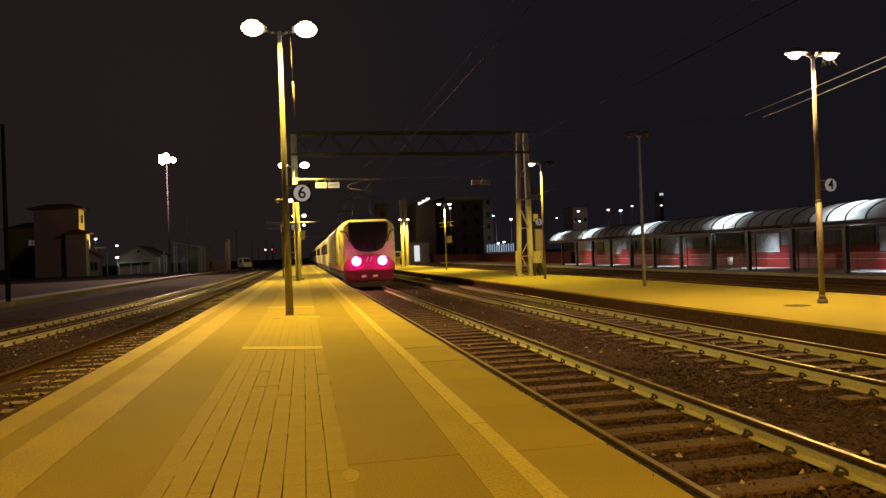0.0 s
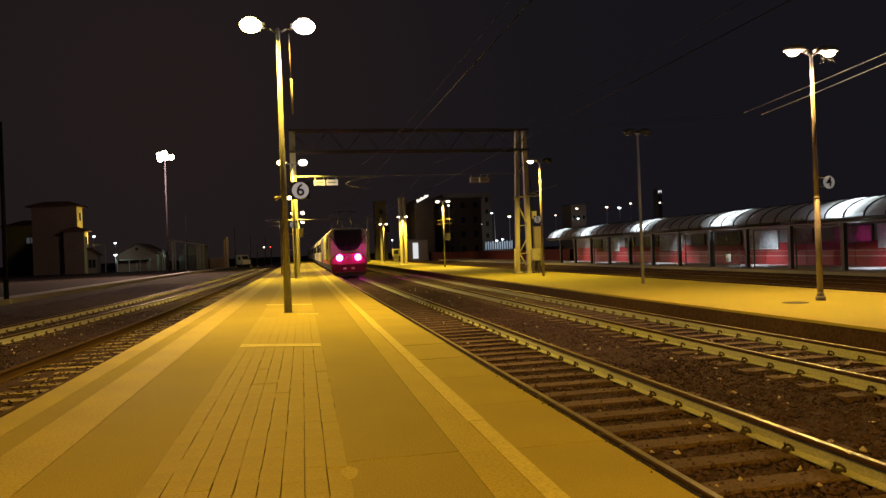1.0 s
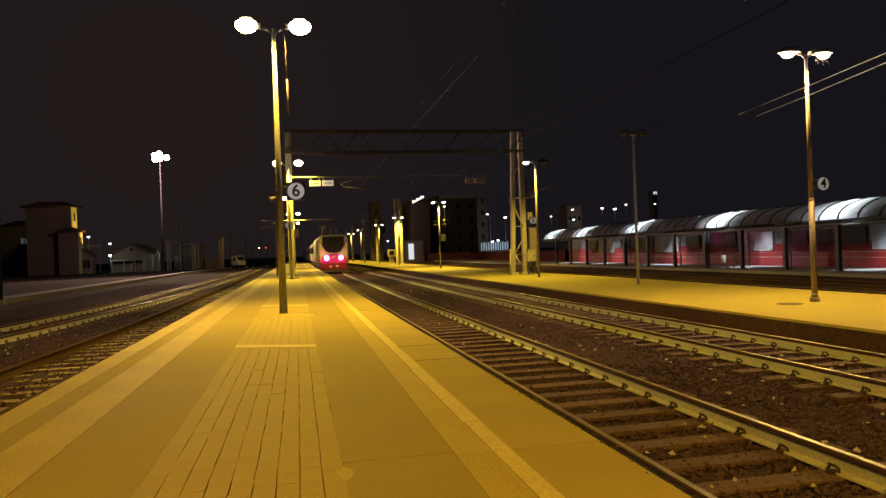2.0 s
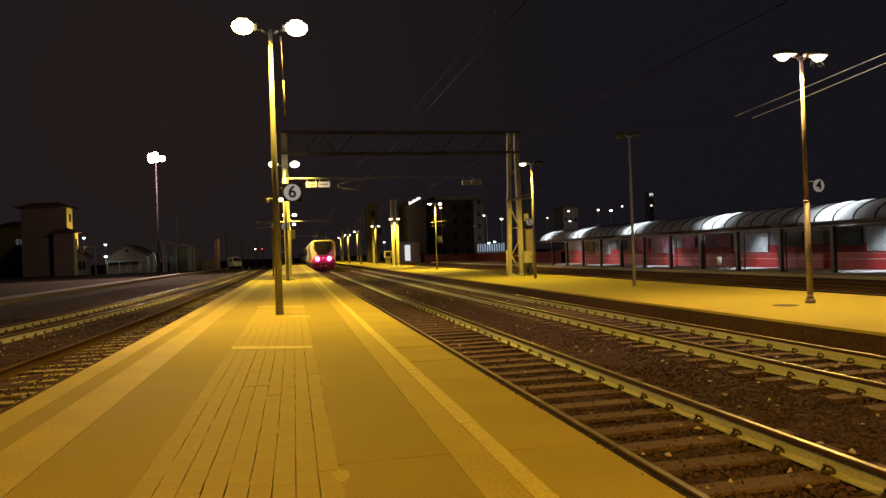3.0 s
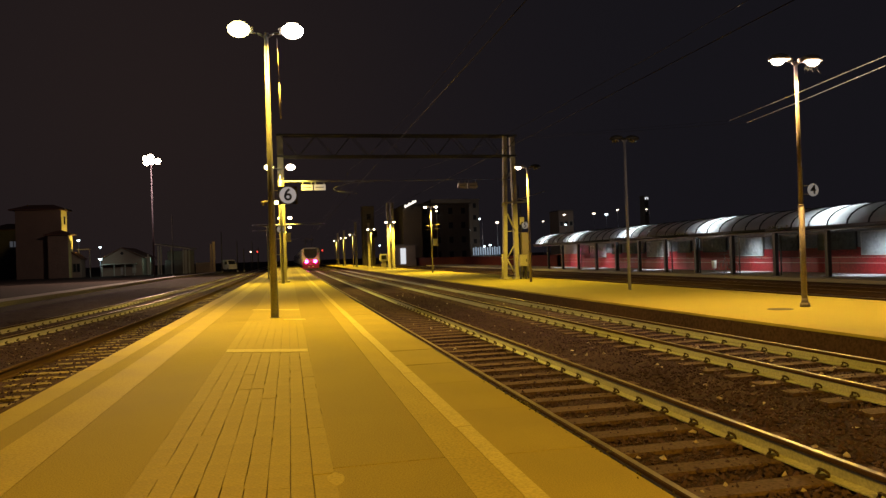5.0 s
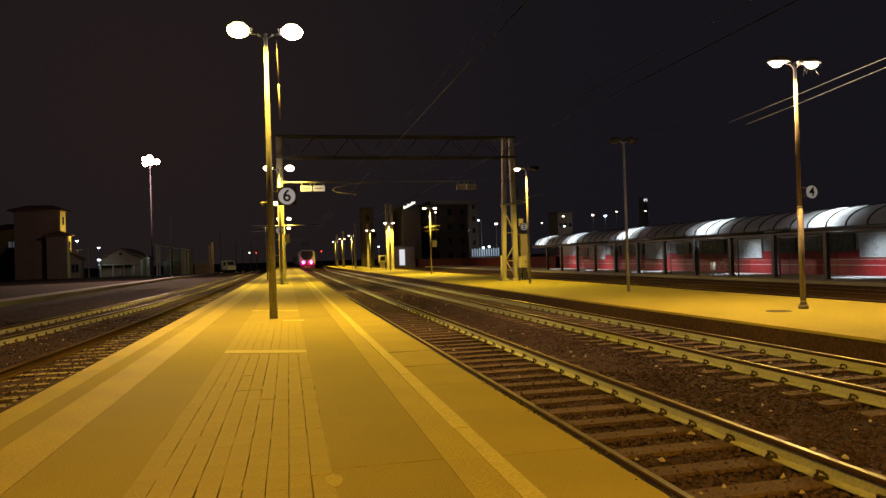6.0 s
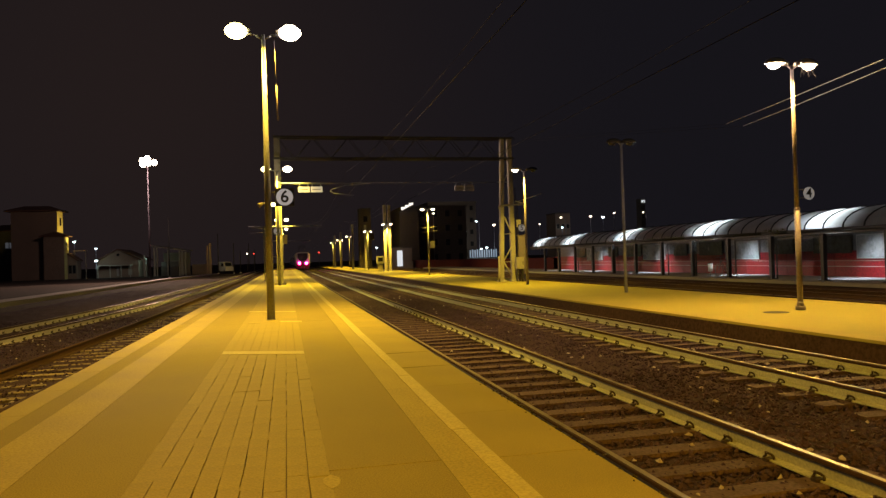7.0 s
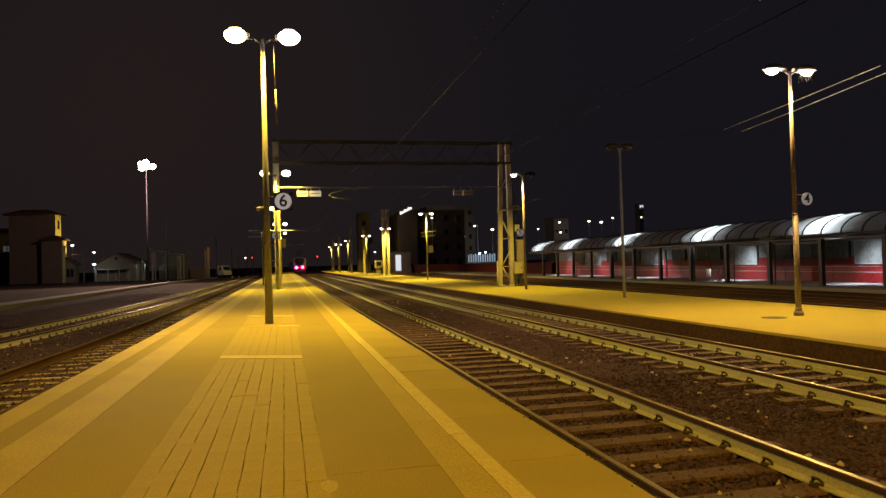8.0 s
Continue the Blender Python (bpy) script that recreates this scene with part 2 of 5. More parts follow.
def dome(bm, at, rx, ry, rz, half="down", seg=16, rings=6):
    """Half an ellipsoid, closed with a flat face."""
    s = -1 if half == "down" else 1
    rows = []
    for i in range(rings):
        a = math.pi / 2 * i / rings
        rows.append([bm.verts.new((at[0] + rx * math.cos(a) * math.cos(2 * math.pi * k / seg),
                                   at[1] + ry * math.cos(a) * math.sin(2 * math.pi * k / seg),
                                   at[2] + s * rz * math.sin(a))) for k in range(seg)])
    tip = bm.verts.new((at[0], at[1], at[2] + s * rz))
    for i in range(rings - 1):
        for k in range(seg):
            bm.faces.new((rows[i][k], rows[i][(k + 1) % seg], rows[i + 1][(k + 1) % seg], rows[i + 1][k])).smooth = True
    for k in range(seg):
        bm.faces.new((rows[-1][k], rows[-1][(k + 1) % seg], tip)).smooth = True
    bm.faces.new(rows[0])
    bmesh.ops.recalc_face_normals(bm, faces=list(bm.faces))


def bevelled(bm, width, segments=2):
    bmesh.ops.bevel(bm, geom=[e for e in bm.edges if e.is_boundary is False and e.calc_face_angle(0) > 0.6],
                    offset=width, segments=segments, affect="EDGES", profile=0.6)


def mesh_of(name, bm, mats):
    me = bpy.data.meshes.new(name)
    bm.to_mesh(me)
    bm.free()
    for m in mats if isinstance(mats, (list, tuple)) else (mats,):
        me.materials.append(m)
    return me


def part(name, bm, mats, parent=None, label=""):
    ob = new(name, mesh_of(name, bm, mats))
    if parent:
        ob.parent = parent
    return tagged(ob, label)


def shared(name, me, parent, m):
    ob = new(name, me)
    ob.parent = parent
    ob.matrix_basis = m
    return ob


def thing(name, label, category, group="", kind="", at=None):
    ob = new(name)
    ob.empty_display_size = 0.2
    if at is not None:
        ob.matrix_basis = at
    return tagged(ob, label, category, group, kind)


def bb():
    return bmesh.new()


def words(name, text, size, depth, m, mat, parent):
    """Raised lettering in the built-in font, as a mesh."""
    cu = bpy.data.curves.new(name, "FONT")
    cu.body, cu.size, cu.extrude, cu.align_x, cu.align_y = text, size, depth, "CENTER", "CENTER"
    cu.offset = size * 0.018
    tmp = new(name + "_tmp", cu)
    me = bpy.data.meshes.new_from_object(tmp.evaluated_get(bpy.context.evaluated_depsgraph_get()))
    bpy.data.objects.remove(tmp)
    me.materials.clear()
    me.materials.append(mat)
    ob = new(name, me)
    ob.parent = parent
    ob.matrix_basis = m
    return ob


# ---- ground ----
def make_ground():
    bm = bb()
    v = [bm.verts.new(p) for p in ((-2500, -300, -0.24), (2500, -300, -0.24), (2500, 4000, -0.24), (-2500, 4000, -0.24))]
    bm.faces.new(v)
    tagged(part("ground", bm, GROUND), "dark gravelly ground of the station yard at night", "ground", kind="structure")


def make_bed(name, x0, x1, y0, y1, label, lift=0.0, rough=1.0):
    """An uneven sheet of ballast."""
    bm = bb()
    step = 0.16
    nx, ny = int((x1 - x0) / step), int((y1 - y0) / step)
    rows = []
    for j in range(ny + 1):
        y = y0 + (y1 - y0) * j / ny
        row = []
        for i in range(nx + 1):
            x = x0 + (x1 - x0) * i / nx
            z = -0.205 + lift + rough * 0.022 * noise.noise((x * 3.1, y * 3.1, 0)) + 0.03 * noise.noise((x * 0.5, y * 0.5, 4)) + random.uniform(-0.012, 0.012)
            row.append(bm.verts.new((x, y, z)))
        rows.append(row)
    for j in range(ny):
        for i in range(nx):
            bm.faces.new((rows[j][i], rows[j][i + 1], rows[j + 1][i + 1], rows[j + 1][i]))
    tagged(part(name, bm, BALLAST), label, "ballast", kind="structure")


def make_stones(name, count, zone, label, mat=None, level=-0.195, small=1.0):
    """Loose crushed stones, more of them close by. zone gives a random (x, y)."""
    rng = np.random.default_rng(7)
    base = np.array([(1, 0, 0), (-1, 0, 0), (0, 1, 0), (0, -1, 0), (0, 0, 1), (0, 0, -1)], float)
    tri = np.array([(0, 2, 4), (2, 1, 4), (1, 3, 4), (3, 0, 4), (2, 0, 5), (1, 2, 5), (3, 1, 5), (0, 3, 5)])
    verts, faces = [], []
    for k in range(count):
        x, y = zone(rng)
        r = rng.uniform(0.014, 0.036) * small
        a = rng.uniform(0, 6.28)
        c, s = math.cos(a), math.sin(a)
        p = base * r * rng.uniform(0.6, 1.25, (6, 3)) + rng.normal(0, r * 0.22, (6, 3))
        p = p @ np.array([(c, s, 0), (-s, c, 0), (0, 0, 0.8)])
        p += (x, y, level + rng.uniform(-0.01, 0.016) * small)
        verts.append(p)
        faces.append(tri + 6 * k)
    me = bpy.data.meshes.new(name)
    me.from_pydata(np.concatenate(verts).tolist(), [], np.concatenate(faces).tolist())
    me.materials.append(mat or STONE)
    tagged(new(name, me), label, "ballast stones", kind="stuff")


# ---- platforms ----
A0, A1, AZ = -2.38, 1.76, 0.50
AY0, AY1 = -14.0, 150.0


def make_platform_a():
    top = thing("platform_a", "long island platform with asphalt, worn lines and concrete kerbs", "platform", kind="structure")
    bm = bb()
    box(bm, A0 + 0.06, A1 - 0.06, AY0, AY1, -0.5, AZ - 0.14)
    part("platform_wall", bm, FACE, top, "brown grimy platform wall")
    bm = bb()
    box(bm, -2.11, 1.16, AY0, AY1, AZ - 0.139, AZ - 0.03)
    part("joint_bed", bm, JOINT, top)
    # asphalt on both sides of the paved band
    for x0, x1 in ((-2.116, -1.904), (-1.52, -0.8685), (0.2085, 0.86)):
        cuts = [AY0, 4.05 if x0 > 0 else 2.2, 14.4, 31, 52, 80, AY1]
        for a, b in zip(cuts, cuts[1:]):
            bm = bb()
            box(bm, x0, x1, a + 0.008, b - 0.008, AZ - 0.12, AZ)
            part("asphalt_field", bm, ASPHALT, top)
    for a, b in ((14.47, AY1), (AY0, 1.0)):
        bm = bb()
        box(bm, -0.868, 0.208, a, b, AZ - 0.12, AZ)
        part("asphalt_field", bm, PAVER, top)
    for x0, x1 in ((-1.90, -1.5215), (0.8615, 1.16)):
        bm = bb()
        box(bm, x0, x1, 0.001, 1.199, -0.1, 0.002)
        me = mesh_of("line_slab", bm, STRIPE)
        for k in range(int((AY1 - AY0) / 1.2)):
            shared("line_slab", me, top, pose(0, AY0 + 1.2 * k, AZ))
    bm = bb()
    y = AY0
    rng = random.Random(5)
    while y < 60:
        n = rng.uniform(0.8, 2.4)
        box(bm, 1.075 + rng.uniform(-0.01, 0.01), 1.195 + rng.uniform(-0.008, 0.008), y, y + n - 0.01, AZ, AZ + 0.008)
        y += n
    part("edge_line", bm, PALE, top, "pale worn painted line")
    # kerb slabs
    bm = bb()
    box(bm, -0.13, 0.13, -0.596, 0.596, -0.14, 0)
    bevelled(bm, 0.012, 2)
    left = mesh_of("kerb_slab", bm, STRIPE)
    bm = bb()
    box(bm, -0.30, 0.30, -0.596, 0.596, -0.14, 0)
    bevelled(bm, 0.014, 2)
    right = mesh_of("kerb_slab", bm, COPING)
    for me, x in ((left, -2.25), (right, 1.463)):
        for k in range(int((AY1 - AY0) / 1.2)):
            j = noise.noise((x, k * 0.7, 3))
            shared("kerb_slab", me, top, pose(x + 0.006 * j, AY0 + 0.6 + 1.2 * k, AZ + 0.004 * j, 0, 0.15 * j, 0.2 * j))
    # pale cross bars and a patch
    for x0, x1, ya, yb, w in ((-0.86, 0.2, 9.86, 9.40, 0.30), (-0.92, 0.2, 17.95, 17.25, 0.34), (-0.14, 0.28, 14.58, 14.34, 0.22)):
        bm = bb()
        v = [bm.verts.new((x, y, z)) for z in (AZ - 0.02, AZ + 0.005) for x, y in
             ((x0, ya - w / 2), (x1, yb - w / 2), (x1, yb + w / 2), (x0, ya + w / 2))]
        for a in ((3, 2, 1, 0), (4, 5, 6, 7), (0, 1, 5, 4), (1, 2, 6, 5), (2, 3, 7, 6), (3, 0, 4, 7)):
            bm.faces.new([v[i] for i in a])
        part("cross_bar", bm, PALE, top, "pale concrete strip across the paving")
    bm = bb()
    prism(bm, [(0.21 + 0.047 * math.cos(a) * (1 + 0.1 * math.sin(3 * a)), 3.85 + 0.11 * math.sin(a) * (1 + 0.08 * math.cos(4 * a))) for a in [k * math.pi / 12 for k in range(24)]],
          "z", AZ - 0.01, AZ + 0.0012)
    part("repair_patch", bm, STRIPE, top, "pale cement patch")
    return top


def pave(top):
    """The nine rows of long pavers along the middle of the platform."""
    rng = random.Random(3)
    cols, w, length = 9, 1.08 / 9, 0.222
    chips = ((-0.48, 6.80), (-0.36, 6.82), (-0.16, 6.31), (-0.53, 3.93), (0.15, 4.07), (-0.50, 7.9), (0.16, 7.45))
    meshes = []
    for k in range(4):
        bm = bb()
        box(bm, -w / 2 + 0.0014 + 0.0011 * k, w / 2 - 0.0014 - 0.0006 * k, -length / 2 + 0.0002, length / 2 - 0.0002 - 0.0002 * k, -0.06, 0)
        bevelled(bm, 0.0009, 1)
        meshes.append(mesh_of("paver", bm, PAVER))
    bm = bb()
    box(bm, -w / 2 + 0.002, w / 2 - 0.002, -length / 2 + 0.02, length / 2 - 0.0005, -0.06, 0)
    bevelled(bm, 0.003, 1)
    chipped = mesh_of("paver", bm, PAVER)
    far = bb()
    made = 0
    for c in range(cols):
        x = -0.87 + w * (c + 0.5)
        y = 1.0 + rng.uniform(0.02, 0.2)
        box(far, x - w / 2 + 0.002, x + w / 2 - 0.002, 1.001, y - 0.0005, AZ - 0.06, AZ)
        while y < 14.42:
            z = AZ + rng.uniform(-0.0006, 0.0002)
            yy = y + length / 2
            if 2.6 < yy < 9.4 and made < 300:
                worn = any(abs(x - cx) < w / 2 and abs(yy - cy) < length / 2 for cx, cy in chips)
                shared("paver", chipped if worn else meshes[rng.randrange(2) if x < -0.5 else rng.randrange(4)], top,
                       pose(x + rng.uniform(-0.002, 0.002), yy, z, rng.uniform(-0.05, 0.05), rng.uniform(-0.3, 0.3), rng.uniform(-0.25, 0.25)))
                made += 1
            else:
                box(far, x - w / 2 + 0.002, x + w / 2 - 0.002, yy - length / 2 + 0.0005, min(14.46, yy + length / 2 - 0.0005), AZ - 0.06, z)
            y += length
    ob = part("paver_rest", far, PAVER, top)
    tagged(ob, kind="stuff")


B0, B1, BZ = 8.84, 14.25, 0.20


def make_platform_b():
    top = thing("platform_b", "wide island platform with pale asphalt and concrete kerbs", "platform", kind="structure")
    bm = bb()
    box(bm, B0 + 0.03, B1 - 0.03, -20, 230, -0.5, BZ - 0.05)
    part("platform_wall", bm, FACE, top, "brown grimy platform wall")
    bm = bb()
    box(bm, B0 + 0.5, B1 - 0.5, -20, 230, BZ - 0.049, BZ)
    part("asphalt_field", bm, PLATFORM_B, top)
    bm = bb()
    box(bm, -0.247, 0.247, -0.996, 0.996, -0.05, 0)
    bevelled(bm, 0.012, 2)
    me = mesh_of("kerb_slab", bm, COPING)
    for x in (B0 + 0.25, B1 - 0.25):
        for k in range(100):
            j = noise.noise((x, k * 0.9, 8))
            shared("kerb_slab", me, top, pose(x + 0.006 * j, -18 + 2 * k, BZ + 0.005 * j + 0.002, 0, 0.2 * j, 0.1 * j))


def make_platform_c():
    top = thing("platform_c", "side platform with pinkish grey paving under a vaulted canopy", "platform", kind="structure")
    bm = bb()
    box(bm, 21.45, 26.6, 8, 110, -0.5, 0.06)
    part("platform_wall", bm, FACE, top, "dark platform wall")
    bm = bb()
    box(bm, 21.35, 26.6, 8, 110, 0.06, 0.2)
    bevelled(bm, 0.015, 2)
    part("paving", bm, PLATFORM_C, top)


# ---- tracks ----
def rail_mesh(path, side, web):
    """A rail along a line of (x, y) points: foot, web and head, with a polished running face."""
    prof = [(-0.075, -0.172), (0.075, -0.172), (0.075, -0.160), (0.012, -0.142), (0.010, -0.048), (0.036, -0.036),
            (0.036, -0.010), (0.026, 0.0), (-0.026, 0.0), (-0.036, -0.010), (-0.036, -0.036), (-0.010, -0.048),
            (-0.012, -0.142), (-0.075, -0.160)]
    bm = bb()
    rings = [[bm.verts.new((x + side + u, y, w)) for u, w in prof] for x, y in path]
    k = len(prof)
    for a, b in zip(rings, rings[1:]):
        for i in range(k):
            f = bm.faces.new((a[i], b[i], b[(i + 1) % k], a[(i + 1) % k]))
            f.material_index = 1 if i == 7 else 2 if i in (4, 5, 6, 8, 9, 10) else 0
    bm.faces.new(rings[0])
    bm.faces.new(rings[-1][::-1])
    bmesh.ops.recalc_face_normals(bm, faces=list(bm.faces))
    return bm


def make_clip():
    bm = bb()
    pts = [(-0.03, 0.05, 0.0), (-0.03, 0.05, 0.035), (-0.01, 0.035, 0.055), (0.0, 0.0, 0.06), (-0.01, -0.035, 0.055), (-0.03, -0.05, 0.03), (-0.005, -0.055, 0.0)]
    pipe(bm, pts, 0.012, 6)
    box(bm, -0.05, 0.03, -0.03, 0.03, -0.012, 0.012)
    return mesh_of("rail_clip", bm, CLIP)


def make_track(name, label, path, web=None, first=0.0, singles=0, clips=0, near=None, top_polish=True, wood=None):
    """Two rails on sleepers 0.6 m apart. singles: how many sleepers are objects of their own."""
    web = web or RAIL
    top = thing(name, label, "railway track", kind="structure")
    for s in (-0.7525, 0.7525):
        part("rail", rail_mesh(path, s, web), [web, POLISHED if top_polish else web, RUST], top, "steel rail with a polished running face")
    rng = random.Random(name)
    bm = bb()
    box(bm, -1.28, 1.28, -0.115, 0.115, -0.14, 0)
    bevelled(bm, 0.012, 1)
    me = mesh_of("sleeper", bm, wood or SLEEPER)
    rest = bb()
    y, k = path[0][1] + first, 0
    xs, ys = [p[0] for p in path], [p[1] for p in path]
    while y < min(ys[-1], 160):
        x = float(np.interp(y, ys, xs))
        if near and near[0] < y and k < singles:
            sl = shared("sleeper", me, top, pose(x + rng.uniform(-0.02, 0.02), y, -0.172 + rng.uniform(-0.003, 0.002), 0, rng.uniform(-0.2, 0.2), rng.uniform(-0.5, 0.5)))
            if k < clips:
                for s in (-0.7525, 0.7525):
                    for d, turn in ((-0.078, 180), (0.078, 0)):
                        shared("rail_clip", CLIP_MESH, sl, pose(s + d, 0, 0.012, 0, 0, turn))
            k += 1
        else:
            box(rest, x - 1.28, x + 1.28, y - 0.115, y + 0.115, -0.3, -0.172 + rng.uniform(-0.004, 0.002))
        y += 0.6
    tagged(part("sleeper_rest", rest, SLEEPER, top), kind="stuff")
    return top


# ---- lamp posts ----
def globe_head(post, x, z, mat, side):
    """A rounded luminaire whose whole bowl glows, swelled to imitate its bloom, under a small cap."""
    bm = bb()
    dome(bm, (x, 0, z + 0.135), 0.13, 0.10, 0.05, "up")
    box(bm, x - 0.05 - side * 0.24, x + 0.05 - side * 0.24, -0.04, 0.04, z - 0.03, z + 0.04)
    h = part("lamp_housing", bm, HOUSING, post)
    bm = bb()
    n, rows = 18, []
    for i in range(1, 10):
        a = math.pi * i / 10
        rz = 0.13 if a < math.pi / 2 else 0.175
        rows.append([bm.verts.new((x + 0.235 * math.sin(a) * math.cos(2 * math.pi * k / n), 0.19 * math.sin(a) * math.sin(2 * math.pi * k / n), z + rz * math.cos(a)))
                     for k in range(n)])
    for a, b in zip(rows, rows[1:]):
        for k in range(n):
            bm.faces.new((a[k], b[k], b[(k + 1) % n], a[(k + 1) % n])).smooth = True
    bm.faces.new(rows[0][::-1])
    bm.faces.new(rows[-1])
    bmesh.ops.recalc_face_normals(bm, faces=list(bm.faces))
    part("lamp_bowl", bm, mat, h, "glowing lamp bowl")


def lamp_head(post, x, z, mat, side):
    """A luminaire: upper housing, lit bowl below it."""
    bm = bb()
    dome(bm, (x, 0, z), 0.29, 0.17, 0.15, "up")
    box(bm, x - 0.05 - side * 0.27, x + 0.05 - side * 0.27, -0.05, 0.05, z - 0.03, z + 0.05)
    # an unlit head's housing is near black, its want of light put into colour
    h = part("lamp_housing", bm, BEAM if mat is BOWL_OFF else HOUSING, post)
    bm = bb()
    dome(bm, (x + side * 0.055, 0, z - 0.004), 0.155, 0.13, 0.12, "down")
    part("lamp_bowl", bm, mat, h, "lit lamp bowl" if mat is not BOWL_OFF else "unlit lamp bowl")


def make_post(at, height, r0, r1, mats, label, group, arm=0.55, split=0.0, mat=GALV, globe=False):
    post = thing("platform_lamp", label, "lamp post", group, at=at)
    bm = bb()
    if split:
        tube(bm, (0, 0, 0), (0, 0, split), r0, r0, 16)
        tube(bm, (0, 0, split), (0, 0, split + 0.05), r0 * 1.12, r1 * 1.1, 16)
        tube(bm, (0, 0, split + 0.04), (0, 0, height), r1, r1 * 0.72, 16)
    else:
        tube(bm, (0, 0, 0), (0, 0, height), r0, r1, 16)
    part("pole", bm, mat, post)
    bm = bb()
    if split:
        tube(bm, (0, 0, 0), (0, 0, 0.1), r0 * 1.75, r0 * 1.75, 8)
        tube(bm, (0, 0, 0.1), (0, 0, 0.2), r0 * 1.3, r0 * 1.05, 12)
    else:
        tube(bm, (0, 0, 0), (0, 0, 0.015), r0 * 1.25, r0 * 1.25, 16)
    part("base_plate", bm, mat, post)
    bm = bb()
    for s in (-1, 1):
        pipe(bm, [(0, 0, height - 0.1), (s * arm * 0.3, 0, height - 0.01), (s * (arm - 0.2), 0, height + 0.0)], 0.025, 8)
    part("bracket_arm", bm, mat, post)
    for s, m in zip((-1, 1), mats):
        if m is not None:
            (globe_head if m is BOWL_A or globe else lamp_head)(post, s * arm, height + (0.07 if globe else 0.02), m, s)
    return post


def number_sign(post, z, x, text, dia, plate=True, face=None):
    bm = bb()
    sweep(bm, [(0, 0.03, z + 0.1), (x, 0.03, z + 0.1), (x, 0.03, z - 0.1), (0, 0.03, z - 0.1)], 0.012)
    s = part("number_sign", bm, BEAM, post, "round white platform number sign on a black plate")
    if plate:
        bm = bb()
        box(bm, x - dia * 0.56, x + dia * 0.56, -0.01, 0.02, z - dia * 0.54, z + dia * 0.54)
        bevelled(bm, 0.006, 1)
        part("sign_plate", bm, BLACK, s)
    bm = bb()
    tube(bm, (x, -0.018, z), (x, -0.0125, z), dia / 2, dia / 2, 40)
    part("sign_disc", bm, face or DISC, s)
    if text:
        words("numeral", text, dia * 1.0, 0.003, pose(x, -0.022, z, 90, 0, 0), BLACK, s)


# ---- train ----
def make_train_wheels(top, ys):
    for y in ys:
        for x in (-0.7525, 0.7525):
            bm = bb()
            tube(bm, (x - 0.06, y, 0.46), (x + 0.06, y, 0.46), 0.46, 0.46, 20)
            part("wheel", bm, UNDER, top)


def make_loco():
    top = thing("locomotive", "white and red electric locomotive with two lit magenta-red tail lamps", "locomotive")
    # body shell with a rounded roof; the rear cab rounds off and leans in at the top
    def ring(inset, drop):
        half, top, r = 1.45 - inset, 3.64 - drop, 0.62 - inset
        pts = [(-half, 0.95), (half, 0.95)]
        for k in range(8):
            a = math.pi / 2 * k / 7
            pts.append((half - r + r * math.cos(a), top - r * 0.9 + r * 0.9 * math.sin(a)))
        for k in range(8):
            a = math.pi / 2 * (1 + k / 7)
            pts.append((-half + r + r * math.cos(a), top - r * 0.9 + r * 0.9 * math.sin(a)))
        return pts

    def loft(rings):
        bm = bb()
        rows = [[bm.verts.new(p) for p in r] for r in rings]
        k = len(rows[0])
        for a, b in zip(rows, rows[1:]):
            for i in range(k):
                bm.faces.new((a[i], a[(i + 1) % k], b[(i + 1) % k], b[i])).smooth = i > 0
        bm.faces.new(rows[0][::-1])
        bm.faces.new(rows[-1])
        bmesh.ops.recalc_face_normals(bm, faces=list(bm.faces))
        return bm
    part("body", loft([[(u, y, w) for u, w in ring(0, 0)] for y in (0.78, 19.2)]), TRAINWHITE, top, "pale painted body side")
    nose = []
    for y, inset, drop in ((0.776, 0.0, 0.0), (0.5, 0.015, 0.01), (0.3, 0.05, 0.035), (0.16, 0.10, 0.08), (0.08, 0.17, 0.15)):
        nose.append([(u, y + 0.16 * max(0.0, w - 2.2) / 1.4 * (0.78 - y) / 0.7, w) for u, w in ring(inset, drop)])
    part("cab_shell", loft(nose), TRAINWHITE, top, "pale rounded cab front")
    # lower nose, red down to the buffer beam
    bm = bb()
    prism(bm, [(-1.33, 0.90), (1.33, 0.90), (1.36, 1.0), (1.36, 1.22), (1.26, 1.34), (1.05, 1.58), (0.7, 1.72), (0.3, 1.77), (-0.3, 1.77), (-0.7, 1.72), (-1.05, 1.58), (-1.26, 1.34), (-1.36, 1.22), (-1.36, 1.0)], "y", -0.04, 0.40)
    bevelled(bm, 0.05, 2)
    part("nose_panel", bm, TRAINRED, top, "red lower nose panel")
    bm = bb()
    prism(bm, [(-0.03, 0.898), (0.22, 0.34), (0.45, 0.32), (0.45, 0.898)], "x", -1.27, 1.27)
    bevelled(bm, 0.04, 2)
    part("front_skirt", bm, TRAINRED, top, "red skirt falling back under the nose")
    for x, s in ((-1.45, -1), (1.45, 1)):
        bm = bb()
        box(bm, min(x, x + s * 0.012), max(x, x + s * 0.012), 0.9, 19.1, 0.96, 1.25)
        part("sill_band", bm, TRAINRED, top, "dark red band along the sill")
    # windscreen: wide at the top, round at the bottom
    rim = [(-0.98, 3.30), (-0.90, 3.43), (0.90, 3.43), (0.98, 3.30), (0.95, 2.75), (0.86, 2.38), (0.68, 2.10), (0.42, 1.97), (0, 1.94),
           (-0.42, 1.97), (-0.68, 2.10), (-0.86, 2.38), (-0.95, 2.75)]
    bm = bb()
    prism(bm, [(u * 1.07, 2.65 + (w - 2.65) * 1.06) for u, w in rim], "y", 0.02, 0.20)
